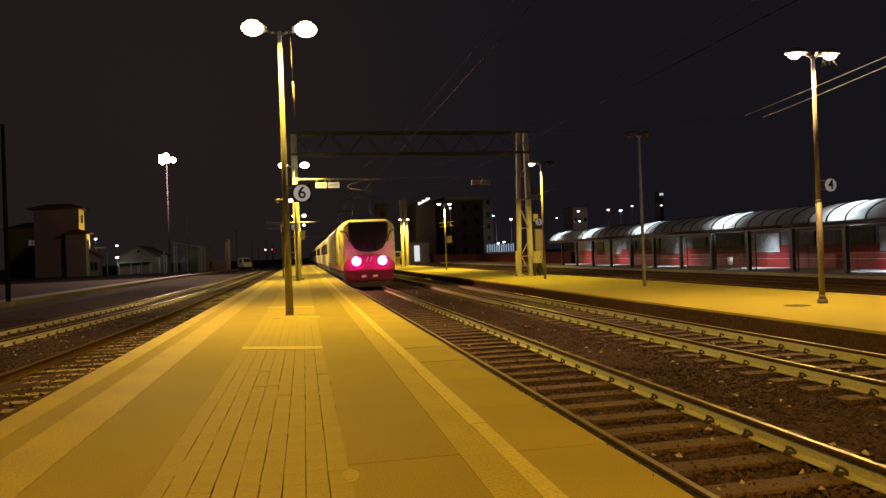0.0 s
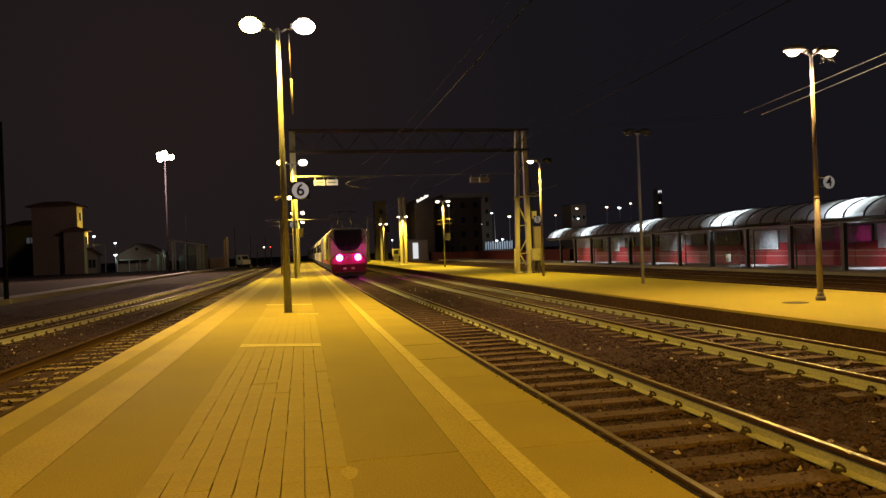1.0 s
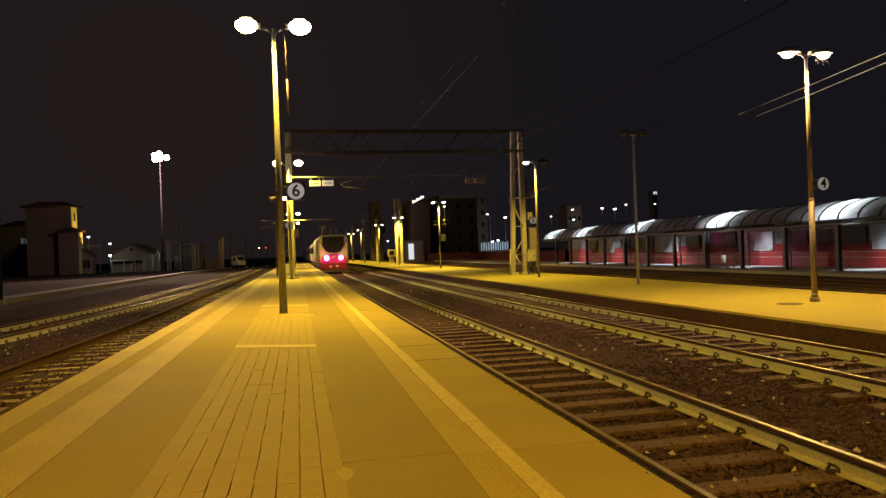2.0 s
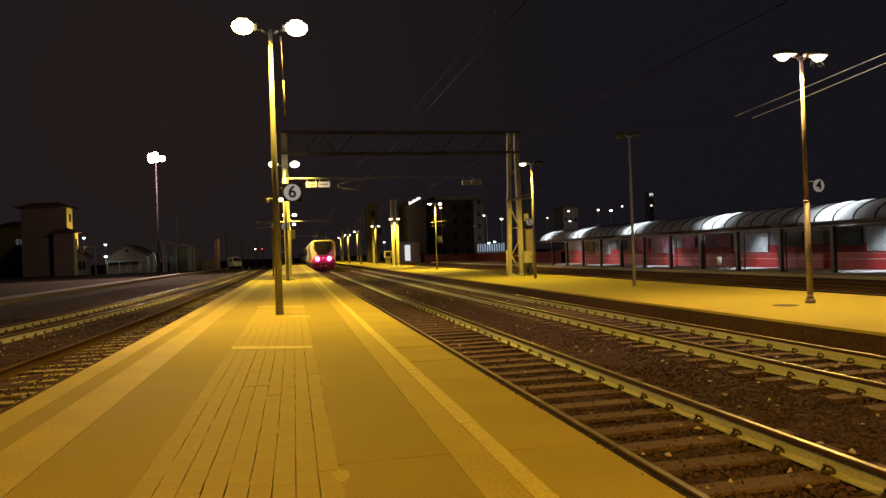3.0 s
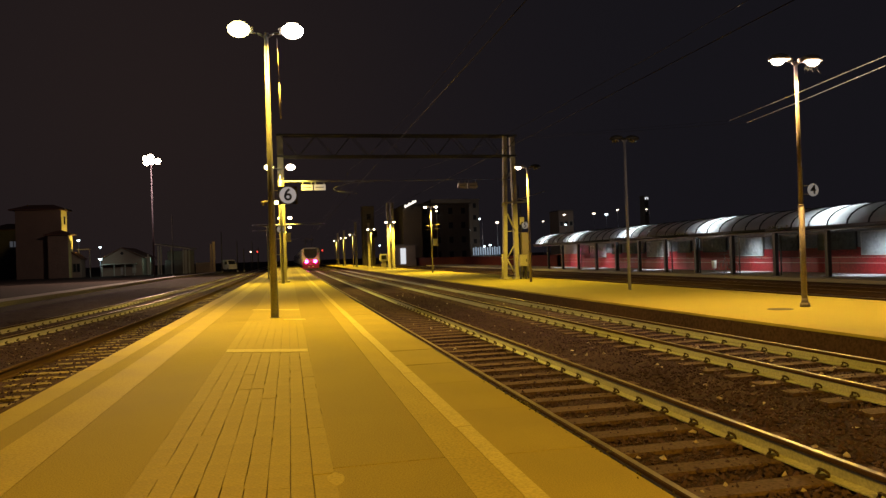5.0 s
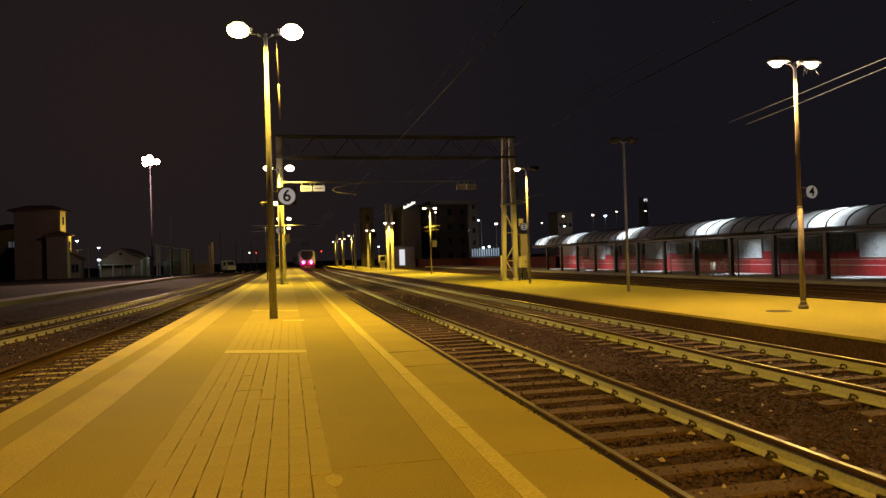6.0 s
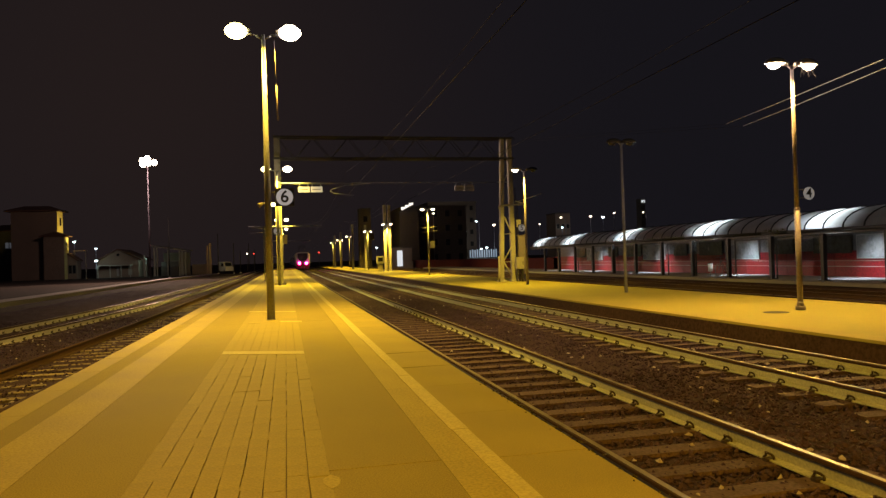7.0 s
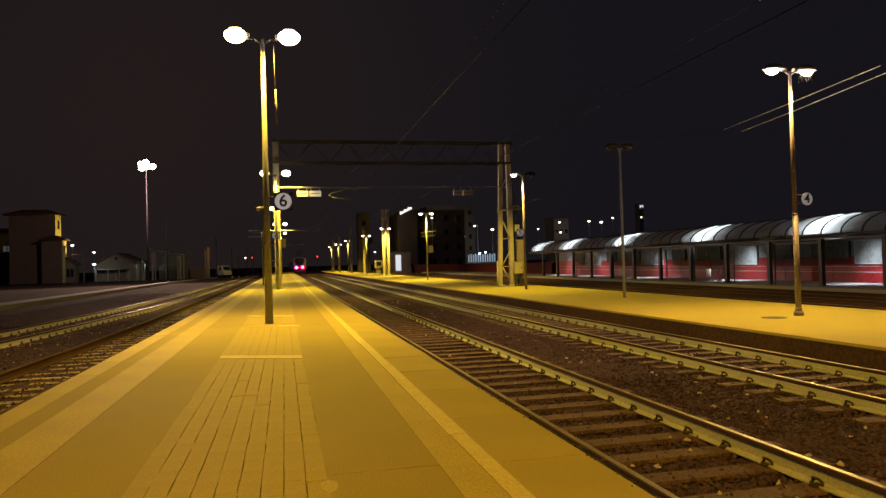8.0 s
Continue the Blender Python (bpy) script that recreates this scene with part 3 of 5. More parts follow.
    seal = part("windscreen_seal", bm, RUBBER, top)
    bm = bb()
    prism(bm, rim, "y", 0.0, 0.10)
    part("windscreen", bm, PANE, top, "dark curved windscreen")
    bm = bb()
    tube(bm, (-0.25, -0.02, 2.0), (-0.05, -0.02, 2.85), 0.012)
    tube(bm, (0.35, -0.02, 2.0), (0.5, -0.02, 2.8), 0.012)
    part("wiper", bm, RUBBER, top)
    # rims and lenses are oversized, the lamps' glare put into the shape
    for x in (-0.68, 0.68):
        bm = bb()
        tube(bm, (x, -0.11, 1.42), (x, -0.03, 1.42), 0.242, 0.25, 24)
        rimo = part("lamp_rim", bm, SIGNGREY, top)
        bm = bb()
        dome(bm, (0, 0, 0), 0.236, 0.236, 0.12, "up", 20, 5)
        lens = part("tail_lamp", bm, TAIL, top, "glowing magenta-red tail lamp")
        lens.matrix_basis = pose(x, -0.112, 1.42, 90, 0, 0)
    # emblem as two slanted bars
    for d in (-0.10, 0.09):
        bm = bb()
        prism(bm, [(d - 0.10, 1.38), (d - 0.02, 1.38), (d + 0.09, 1.64), (d + 0.01, 1.64)], "y", -0.072, -0.055)
        part("emblem_bar", bm, SIGNWHITE, top, "pale slanted emblem bar")
    for x in (-0.30, 0.30):
        bm = bb()
        box(bm, x - 0.12, x + 0.12, 0.03, 0.16, 0.56, 0.68)
        bevelled(bm, 0.01, 1)
        part("plate", bm, SIGNWHITE, top, "small pale plate")
    bm = bb()
    prism(bm, [(-1.26, 0.318), (1.26, 0.318), (1.2, 0.12), (0.9, 0.05), (-0.9, 0.05), (-1.2, 0.12)], "y", 0.2, 0.36)
    part("snow_plough", bm, UNDER, top, "dark snow plough skirt")
    bm = bb()
    box(bm, -1.3, 1.3, 0.4, 19.0, 0.5, 0.95)
    for y0 in (2.2, 13.4):
        box(bm, -1.12, 1.12, y0, y0 + 3.6, 0.28, 0.62)
    part("underframe", bm, UNDER, top)
    make_train_wheels(top, (2.7, 5.3, 13.9, 16.5))
    # ribbed side panels, cab doors and windows
    for x, s in ((-1.45, -1), (1.45, 1)):
        for y0, y1 in ((4.2, 9.2), (10.2, 15.2)):
            bm = bb()
            for k in range(11):
                z = 1.35 + 0.14 * k
                box(bm, min(x, x + s * 0.035), max(x, x + s * 0.035), y0, y1, z, z + 0.07)
            part("side_louvre", bm, TRAINGREY, top)
        bm = bb()
        box(bm, min(x, x + s * 0.02), max(x, x + s * 0.02), 1.1, 1.9, 2.1, 2.9)
        part("side_window", bm, PANE, top)
        bm = bb()
        tube(bm, (x + s * 0.06, 2.2, 1.2), (x + s * 0.06, 2.2, 2.6), 0.02)
        tube(bm, (x + s * 0.06, 3.1, 1.2), (x + s * 0.06, 3.1, 2.6), 0.02)
        part("handrail", bm, GALV, top)
        # dark loop of cable beside the screen
        bm = bb()
        pipe(bm, [(s * 1.47, 0.55, 3.06), (s * 1.34, 0.06, 3.04), (s * 1.16, 0.02, 2.92), (s * 1.05, 0.0, 2.7), (s * 1.0, 0.0, 2.42)], 0.03, 8)
        part("cab_trim", bm, RUBBER, top)
    for y0 in (2.6, 14.2):
        bm = bb()
        pipe(bm, [(-0.6, y0, 3.75), (-0.5, y0 + 1.4, 4.35), (-0.4, y0 + 0.2, 4.95)], 0.03, 6)
        pipe(bm, [(0.6, y0, 3.75), (0.5, y0 + 1.4, 4.35), (0.4, y0 + 0.2, 4.95)], 0.03, 6)
        pipe(bm, [(-0.85, y0 + 0.2, 4.9), (-0.5, y0 + 0.2, 5.0), (0.5, y0 + 0.2, 5.0), (0.85, y0 + 0.2, 4.9)], 0.03, 6)
        part("pantograph", bm, BEAM, top)
    bm = bb()
    box(bm, -0.7, 0.7, 6, 13, 3.61, 3.78)
    bevelled(bm, 0.04, 1)
    part("roof_hood", bm, TRAINGREY, top)
    return top


def make_coach():
    top = thing("passenger_coach", "pale passenger coach with a dark window band", "railway coach", "coaches of the train")
    sect = [(-1.41, 0.95), (1.41, 0.95)] + [(1.41 * math.cos(a) ** 0.6, 2.95 + 0.75 * math.sin(a) ** 0.9) for a in [k * math.pi / 20 for k in range(10)]]
    sect += [(-u, w) for u, w in sect[:1:-1]]
    bm = bb()
    prism(bm, sect, "y", 0.3, 25.9)
    part("body", bm, TRAINWHITE, top)
    for x, s in ((-1.41, -1), (1.41, 1)):
        for k in range(11):
            y = 2.6 + 1.95 * k
            bm = bb()
            box(bm, min(x, x + s * 0.012), max(x, x + s * 0.012), y, y + 1.3, 1.95, 2.85)
            part("window", bm, PANE, top)
        bm = bb()
        for y in (0.8, 24.5):
            box(bm, min(x, x + s * 0.014), max(x, x + s * 0.014), y, y + 0.85, 1.0, 2.95)
        part("door", bm, TRAINGREY, top)
    bm = bb()
    box(bm, -1.3, 1.3, 0.5, 25.7, 0.5, 0.95)
    for y0 in (2.4, 20.2):
        box(bm, -1.1, 1.1, y0, y0 + 3.4, 0.28, 0.6)
    part("underframe", bm, UNDER, top)
    bm = bb()
    box(bm, -0.7, 0.7, -0.02, 0.3, 1.0, 3.2)
    part("gangway", bm, RUBBER, top)
    make_train_wheels(top, (2.9, 5.4, 20.7, 23.2))
    return top


# ---- catenary ----
def make_wires():
    def strand(name, x, pts, r, label):
        bm = bb()
        sweep(bm, pts, r)
        tagged(part(name, bm, WIRE_LIT if name == "feeder_wire" else WIRE), label, "overhead wire", "overhead wires")
    for x in (3.38, 7.33):
        spans = [-12, 38.5, 88, 138, 190]
        for a, b in zip(spans, spans[1:]):
            strand("contact_wire", x, [(x, a, 5.25), (x, b, 5.25)], 0.009, "thin copper contact wire over the track")
            pts = [(x, a + (b - a) * k / 10, 6.55 - 0.95 * (1 - (k / 5 - 1) ** 2)) for k in range(11)]
            strand("messenger_wire", x, pts, 0.006, "thin sagging messenger wire over the track")
    # pair of bare wires that the lamp beside them lights, its light also in their colour
    strand("feeder_wire", 16, [(16.0, 22.9, 6.29), (16.0, 19.36, 6.48), (16.0, 17.07, 6.63), (16.0, 15.9, 6.70)], 0.013, "lit bare feeder wire above the tracks")
    strand("feeder_wire", 16, [(16.0, 21.9, 6.03), (16.0, 19.38, 6.18), (16.0, 16.5, 6.40), (16.0, 15.4, 6.48)], 0.013, "lit bare feeder wire above the tracks")
    # darker runs added to carry the lit wires on, unlit, to a hold
    for y, z, end in ((22.9, 6.29, 8.3), (21.9, 6.03, 8.2)):
        strand("unlit_wire_run", 16, [(16.0, y, z), (12.72, 38.5, end)], 0.004, "thin dark unlit run of wire added to the gantry leg")
    for y, z in ((15.9, 6.70), (15.4, 6.48)):
        strand("unlit_wire_run", 16, [(16.0, y, z), (16.0, -20.0, z + 1.6)], 0.004, "thin dark wire running on over the tracks")


def make_tangle():
    """Twigs caught under one luminaire."""
    rng = random.Random(11)
    bm = bb()
    for _ in range(22):
        a = Vector((12.14 + rng.uniform(-0.16, 0.14), 14.2 + rng.uniform(-0.12, 0.1), BZ + 5.75 + rng.uniform(-0.06, 0.02)))
        b = a + Vector((rng.uniform(-0.12, 0.12), rng.uniform(-0.1, 0.1), rng.uniform(-0.24, -0.03)))
        sweep(bm, [a, (a + b) / 2 + Vector((rng.uniform(-0.04, 0.04), 0, 0)), b], 0.004, 5)
    tagged(part("bird_nest", bm, UNDER), "tangle of dry twigs hanging under a lamp head", "bird nest", kind="stuff")


def make_gantry():
    g = thing("catenary_gantry", "lattice steel portal gantry across the tracks", "gantry")
    Y = 38.5
    # concrete-footed mast on the narrow platform
    bm = bb()
    box(bm, -0.46, -0.14, Y - 0.03, Y + 0.03, AZ, 8.5)
    for x in (-0.46, -0.16):
        box(bm, x, x + 0.02, Y - 0.15, Y + 0.15, AZ, 8.5)
    part("mast", bm, STEEL, g, "pale H-section steel mast")
    bm = bb()
    box(bm, -0.6, 0.0, Y - 0.28, Y + 0.28, AZ, AZ + 0.12)
    part("footing", bm, CONCRETE, g)
    # two H-section legs on the wide platform with a few diagonals between them
    for x0, x1, w in ((12.05, 12.30, 0.095), (12.78, 12.72, 0.115)):
        bm = bb()
        for side in (-1, 1):
            v = [bm.verts.new((x + side * w + d, Y + e, z)) for x, z in ((x0, BZ), (x1, 8.4)) for d, e in ((-0.014, -0.13), (0.014, -0.13), (0.014, 0.13), (-0.014, 0.13))]
            for a in ((3, 2, 1, 0), (4, 5, 6, 7), (0, 1, 5, 4), (1, 2, 6, 5), (2, 3, 7, 6), (3, 0, 4, 7)):
                bm.faces.new([v[i] for i in a])
        v = [bm.verts.new((x + d, Y + e, z)) for x, z in ((x0, BZ), (x1, 8.4)) for d, e in ((-w, -0.1), (w, -0.1), (w, -0.08), (-w, -0.08))]
        for a in ((3, 2, 1, 0), (4, 5, 6, 7), (0, 1, 5, 4), (1, 2, 6, 5), (2, 3, 7, 6), (3, 0, 4, 7)):
            bm.faces.new([v[i] for i in a])
        part("leg", bm, STEEL, g, "pale steel gantry leg")
        bm = bb()
        box(bm, x0 - 0.24, x0 + 0.24, Y - 0.24, Y + 0.24, BZ, BZ + 0.1)
        bevelled(bm, 0.015, 1)
        part("footing", bm, CONCRETE, g)
    for p, q, r in (((12.26, 3.94), (12.67, 2.96), 0.045), ((12.15, 1.35), (12.64, 2.2), 0.035), ((12.15, 1.35), (12.55, 0.6), 0.045),
                    ((12.16, 2.92), (12.72, 2.95), 0.02), ((12.1, 1.33), (12.75, 1.33), 0.02), ((12.2, 5.75), (12.55, 6.4), 0.03)):
        bm = bb()
        tube(bm, (p[0], Y - 0.15, p[1]), (q[0], Y - 0.15, q[1]), r, r, 6)
        part("brace", bm, STEEL, g)
    bm = bb()
    tube(bm, (11.85, Y - 0.2, BZ), (11.87, Y - 0.2, 1.65), 0.06, 0.05, 10)
    part("cable_duct", bm, CONCRETE, g)
    bm = bb()
    sweep(bm, [(12.96, Y - 0.12, 5.6), (13.0, Y - 0.12, 4.7), (13.02, Y - 0.12, 3.5), (12.98, Y - 0.12, 1.6)], 0.022, 6)
    sweep(bm, [(13.06, Y - 0.12, 4.7), (13.08, Y - 0.12, 2.9), (13.1, Y - 0.12, 1.6)], 0.018, 6)
    part("cable", bm, WIRE, g)
    # the beam's steel is near black, its dimness above the lamps put into colour
    bm = bb()
    for z in (7.25, 8.4):
        for y in (Y - 0.3, Y + 0.3):
            box(bm, -0.5, 12.9, y - 0.05, y + 0.05, z - 0.05, z + 0.05)
    for k in range(14):
        x = -0.3 + 0.95 * k
        for y in (Y - 0.3, Y + 0.3):
            tube(bm, (x, y, 7.25 if k % 2 else 8.4), (x + 0.95, y, 8.4 if k % 2 else 7.25), 0.016, 0.016, 6)
    part("lattice_beam", bm, BEAM, g)
    bm = bb()
    tube(bm, (-0.3, Y - 0.4, 5.9), (12.6, Y - 0.4, 5.88), 0.022, 0.022, 6)
    tube(bm, (-0.3, Y - 0.4, 5.9), (3.6, Y - 0.4, 5.88), 0.055, 0.04, 8)
    part("cross_wire", bm, GALV, g, "pale horizontal span bar")
    bm = bb()
    pipe(bm, [(4.6, Y - 0.6, 5.85), (3.3, Y - 0.6, 5.75), (2.55, Y - 0.6, 5.55), (2.43, Y - 0.6, 5.45), (2.6, Y - 0.6, 5.33), (3.7, Y - 0.6, 5.18)], 0.025, 8)
    part("steady_arm", bm, GALV, g, "curved pale steady arm")
    bm = bb()
    tube(bm, (11.95, Y - 0.18, 4.55), (13.5, Y - 0.2, 4.62), 0.05, 0.05, 8)
    tube(bm, (12.5, Y - 0.2, 4.62), (14.55, Y - 0.3, 5.2), 0.022, 0.02, 6)
    tube(bm, (12.95, Y - 0.18, 4.8), (13.5, Y - 0.2, 4.66), 0.035, 0.035, 6)
    tube(bm, (11.98, Y - 0.2, 4.55), (11.98, Y - 0.2, 4.35), 0.05, 0.05, 8)
    box(bm, 12.95, 13.2, Y - 0.32, Y - 0.18, 3.3, 3.72)
    part("anchor_bracket", bm, STEEL, g)
    return g


def make_boxes_on_arm():
    for x0, x1 in ((0.76, 1.36), (1.42, 2.03), (9.35, 9.85), (9.9, 10.45)):
        s = thing("hanging_sign", "pale grey hanging box sign with unreadable lines", "sign", "hanging signs", at=pose(0, 38.1, 0))
        bm = bb()
        box(bm, x0, x1, -0.09, 0.09, 5.41, 5.70)
        bevelled(bm, 0.02, 1)
        # the left pair emit faintly, the right pair take a darker case colour
        part("case", bm, BOXFACE if x0 < 5 else BROWNPOLE, s)
        for x in (x0 + 0.08, x1 - 0.08):
            bm = bb()
            tube(bm, (x, 0, 5.70), (x, 0, 5.88), 0.02)
            part("hanger", bm, GALV, s)
        bm = bb()
        box(bm, x0 + 0.08, x1 - 0.1, -0.098, -0.088, 5.53, 5.57)
        part("text_bar", bm, BLACK, s)


def make_cabinet(at, half, z0, z1, colour, label):
    c = thing("equipment_cabinet", label, "cabinet", "equipment cabinets", at=at)
    bm = bb()
    box(bm, -half, half, -0.16, 0.16, z0, z1)
    bevelled(bm, 0.015, 1)
    part("body", bm, colour, c)
    bm = bb()
    box(bm, -half - 0.03, half + 0.03, -0.19, 0.17, z1 + 0.002, z1 + 0.03)
    part("rain_cap", bm, colour, c)
    for x in (-half * 0.7, half * 0.7):
        bm = bb()
        box(bm, x - 0.03, x + 0.03, -0.1, 0.1, 0, z0)
        part("leg", bm, BEAM, c, "dark steel leg")
    bm = bb()
    box(bm, -half + 0.03, half - 0.03, -0.176, -0.158, z0 + 0.05, z1 - 0.06)
    door = part("door", bm, colour, c)
    bm = bb()
    box(bm, half - 0.09, half - 0.06, -0.2, -0.174, (z0 + z1) / 2 - 0.08, (z0 + z1) / 2 + 0.08)
    part("handle", bm, BEAM, door)


# ---- canopy ----
CX, CZ0, CEAVE, CROWN = 22.45, 0.2, 2.22, 3.32


def make_canopy():
    c = thing("vaulted_canopy", "long barrel-vaulted translucent canopy on dark steel columns", "canopy")
    y0, y1, bay = 9.2, 61.5, 3.3
    width = 4.3
    cols = [y0 + bay * k for k in range(int((y1 - y0) / bay) + 1)]
    bm = bb()
    box(bm, -0.09, 0.09, -0.09, 0.09, 0, CEAVE - CZ0)
    box(bm, -0.16, 0.16, -0.16, 0.16, 0, 0.03)
    bevelled(bm, 0.008, 1)
    me = mesh_of("column", bm, DARKSTEEL)
    for y in cols:
        for x in (CX, CX + width):
            shared("column", me, c, pose(x, y, CZ0))
    for x in (CX, CX + width):
        bm = bb()
        box(bm, x - 0.1, x + 0.1, y0 - 0.5, y1 + 0.5, CEAVE - 0.02, CEAVE + 0.16)
        part("eaves_beam", bm, DARKSTEEL, c)
    bm = bb()
    bm.free()
    for a, b, m in ((y0 - 0.5, 27.6, DARKSTEEL), (27.6, 29.4, DARKSTEEL), (29.4, 36.0, DARKSTEEL), (36.0, 46.0, DARKSTEEL), (46.0, y1 + 0.5, DARKSTEEL)):
        bm = bb()
        sweep(bm, [(CX - 0.17, a + 0.01, CEAVE + 0.14), (CX - 0.17, b - 0.01, CEAVE + 0.14)], 0.07, 10)
        part("gutter", bm, m, c, "dull metal eaves gutter")
    # vault sheets between ribs
    n = 14
    arc = []
    for k in range(n + 1):
        a = math.pi * k / n
        arc.append((CX + width / 2 - (width / 2) * math.cos(a), CEAVE + 0.16 + (CROWN - CEAVE - 0.16) * math.sin(a)))
    step = bay / 3
    bm = bb()
    rows = [[bm.verts.new((x, yy, z)) for x, z in arc] for yy in (0.02, step - 0.02)]
    for i in range(n):
        bm.faces.new((rows[0][i], rows[0][i + 1], rows[1][i + 1], rows[1][i])).smooth = True
    sheet = mesh_of("vault_sheet", bm, VAULT)
    bm = bb()
    for (xa, za), (xb, zb) in zip(arc, arc[1:]):
        tube(bm, (xa, 0, za), (xb, 0, zb), 0.042, 0.042, 6)
    rib = mesh_of("vault_rib", bm, DARKSTEEL)
    k = 0
    while y0 + step * k < y1:
        shared("vault_sheet", sheet, c, pose(0, y0 + step * k, 0))
        shared("vault_rib", rib, c, pose(0, y0 + step * k, 0))
        k += 1


def canopy_lights():
    for y in (17.0, 26.0, 34.6, 44.2, 53.5, 60.4):
        f = thing("strip_light", "white strip light hung under the canopy vault", "light", "canopy lights", at=pose(CX + 1.5, y, 2.29))
        bm = bb()
        box(bm, -0.08, 0.08, -0.6, 0.6, -0.05, 0.0)
        bevelled(bm, 0.01, 1)
        part("housing", bm, SIGNGREY, f)
        bm = bb()
        box(bm, -0.06, 0.06, -0.57, 0.57, 0.003, 0.03)
        part("tube_cover", bm, LIT_COOL, f, "glowing tube cover")
        bm = bb()
        for s in (-0.5, 0.5):
            tube(bm, (0, s, 0.0), (0, s, 0.93), 0.01)
        part("hanger", bm, DARKSTEEL, f)
        area_lamp("strip_lamp", (CX + 1.5, y, 2.34), (-0.75, 0, 0.8), 0.4, 2.6, 88, COOL, "RECTANGLE", 126)
        area_lamp("strip_lamp", (CX + 1.5, y, 2.22), (0.45, 0, -1), 0.12, 1.6, 62, COOL, "RECTANGLE", 92)


def gutter_glints():
    """Small pale flakes that imitate amber glints along two stretches of the gutter."""
    rng = random.Random(21)
    verts, faces = [], []
    for k in range(420):
        y = rng.uniform(27.7, 29.3) if k % 4 == 0 else 36.0 + 10.0 * rng.random() ** 1.2
        p = Vector((CX - 0.2 + rng.uniform(-0.08, 0.08), y, CEAVE + 0.2 + rng.uniform(-0.03, 0.09)))
        a, b = [Vector([rng.uniform(-1, 1) for _ in range(3)]).normalized() * rng.uniform(0.02, 0.06) for _ in range(2)]
        n = len(verts)
        verts += [tuple(q) for q in (p - a, p + b * 0.6, p + a, p - b * 0.6)]
        faces.append((n, n + 1, n + 2, n + 3))
    me = bpy.data.meshes.new("gutter_glints")
    me.from_pydata(verts, [], faces)
    me.materials.append(GLINT)
    tagged(new("gutter_glints", me), "yellowish flakes imitating lamp glints along the canopy gutter", "weeds", kind="stuff")


def make_rear_wall():
    w = thing("rear_wall", "red dado wall with a white line and grey glazed panels above", "wall", kind="structure")
    x = CX + 3.3
    bm = bb()
    box(bm, x + 0.06, x + 0.3, 9, 64, CZ0, 2.6)
    part("wall_core", bm, GREYWALL, w)
    y = 9.0
    while y < 62:
        bm = bb()
        box(bm, x, x + 0.05, y + 0.01, y + 3.28, CZ0, 1.42)
        part("dado_panel", bm, REDWALL, w, "red painted dado")
        y += 3.3
    bm = bb()
    box(bm, x - 0.012, x - 0.002, 9, 64, 0.67, 0.695)
    part("white_line", bm, SIGNGREY, w)
    # a second thin line, painted for the bright streaks reflected along the wall
    bm = bb()
    box(bm, x - 0.012, x - 0.002, 9, 64, 0.94, 0.955)
    part("white_line", bm, SIGNGREY, w)
    # a repeat of three openings: a dim window, a deeper pale glazed panel, a narrow dark window
    for k in range(-2, 3):
        for ya, yb, z0, glass, proud in ((37.64, 39.98, 1.36, DIMGLAZING, 0.03), (34.26, 37.22, 1.10, GLAZING, 0.07), (31.56, 33.09, 1.36, DIMGLAZING, 0.03)):
            ya, yb = ya + 9.9 * k, yb + 9.9 * k
            fr = bb()
            box(fr, x - proud, x + 0.055, ya - 0.05, yb + 0.05, z0 - 0.05, 2.16)
            frame_ob = part("window_frame", fr, DARKSTEEL if glass is DIMGLAZING else SIGNGREY, w)
            n = 2 if yb - ya > 2 else 1
            for m in range(n):
                bm = bb()
                box(bm, x - proud - 0.014, x - proud - 0.003, ya + (yb - ya) * m / n + 0.02, ya + (yb - ya) * (m + 1) / n - 0.02, z0, 2.11)
                part("window_pane", bm, glass, frame_ob)


def make_screens():
    """Dark steel frames that stand between some columns."""
    for ya, yb in ((25.9, 28.8), (29.2, 31.9), (35.4, 38.4), (42.3, 45.4), (48.9, 51.8)):
        s = thing("wind_screen", "dark steel screen frame between the canopy columns", "screen", "wind screens", at=pose(CX + 0.1, 0, 0))
        for a, b, z0, z1 in ((ya, yb, 2.05, 2.11), (ya, ya + 0.05, CZ0, 2.05), (yb - 0.05, yb, CZ0, 2.05)):
            bm = bb()
            box(bm, -0.025, 0.025, a, b, z0, z1)
            part("frame_bar", bm, DARKSTEEL, s)


def make_bin():
    b = thing("litter_bin", "small white litter bin on the platform", "bin", at=pose(CX + 0.9, 35.3, CZ0) @ Matrix.Diagonal((0.72, 0.72, 0.8, 1)))
    bm = bb()
    tube(bm, (0, 0, 0.3), (0, 0, 0.85), 0.17, 0.19, 16)
    part("drum", bm, SIGNWHITE, b)
    bm = bb()
    tube(bm, (0, 0, 0), (0, 0, 0.32), 0.03, 0.03, 8)
    part("post", bm, GALV, b)
    bm = bb()
    tube(bm, (0, 0, 0.85), (0, 0, 0.89), 0.2, 0.2, 16)
    part("rim", bm, DARKSTEEL, b)


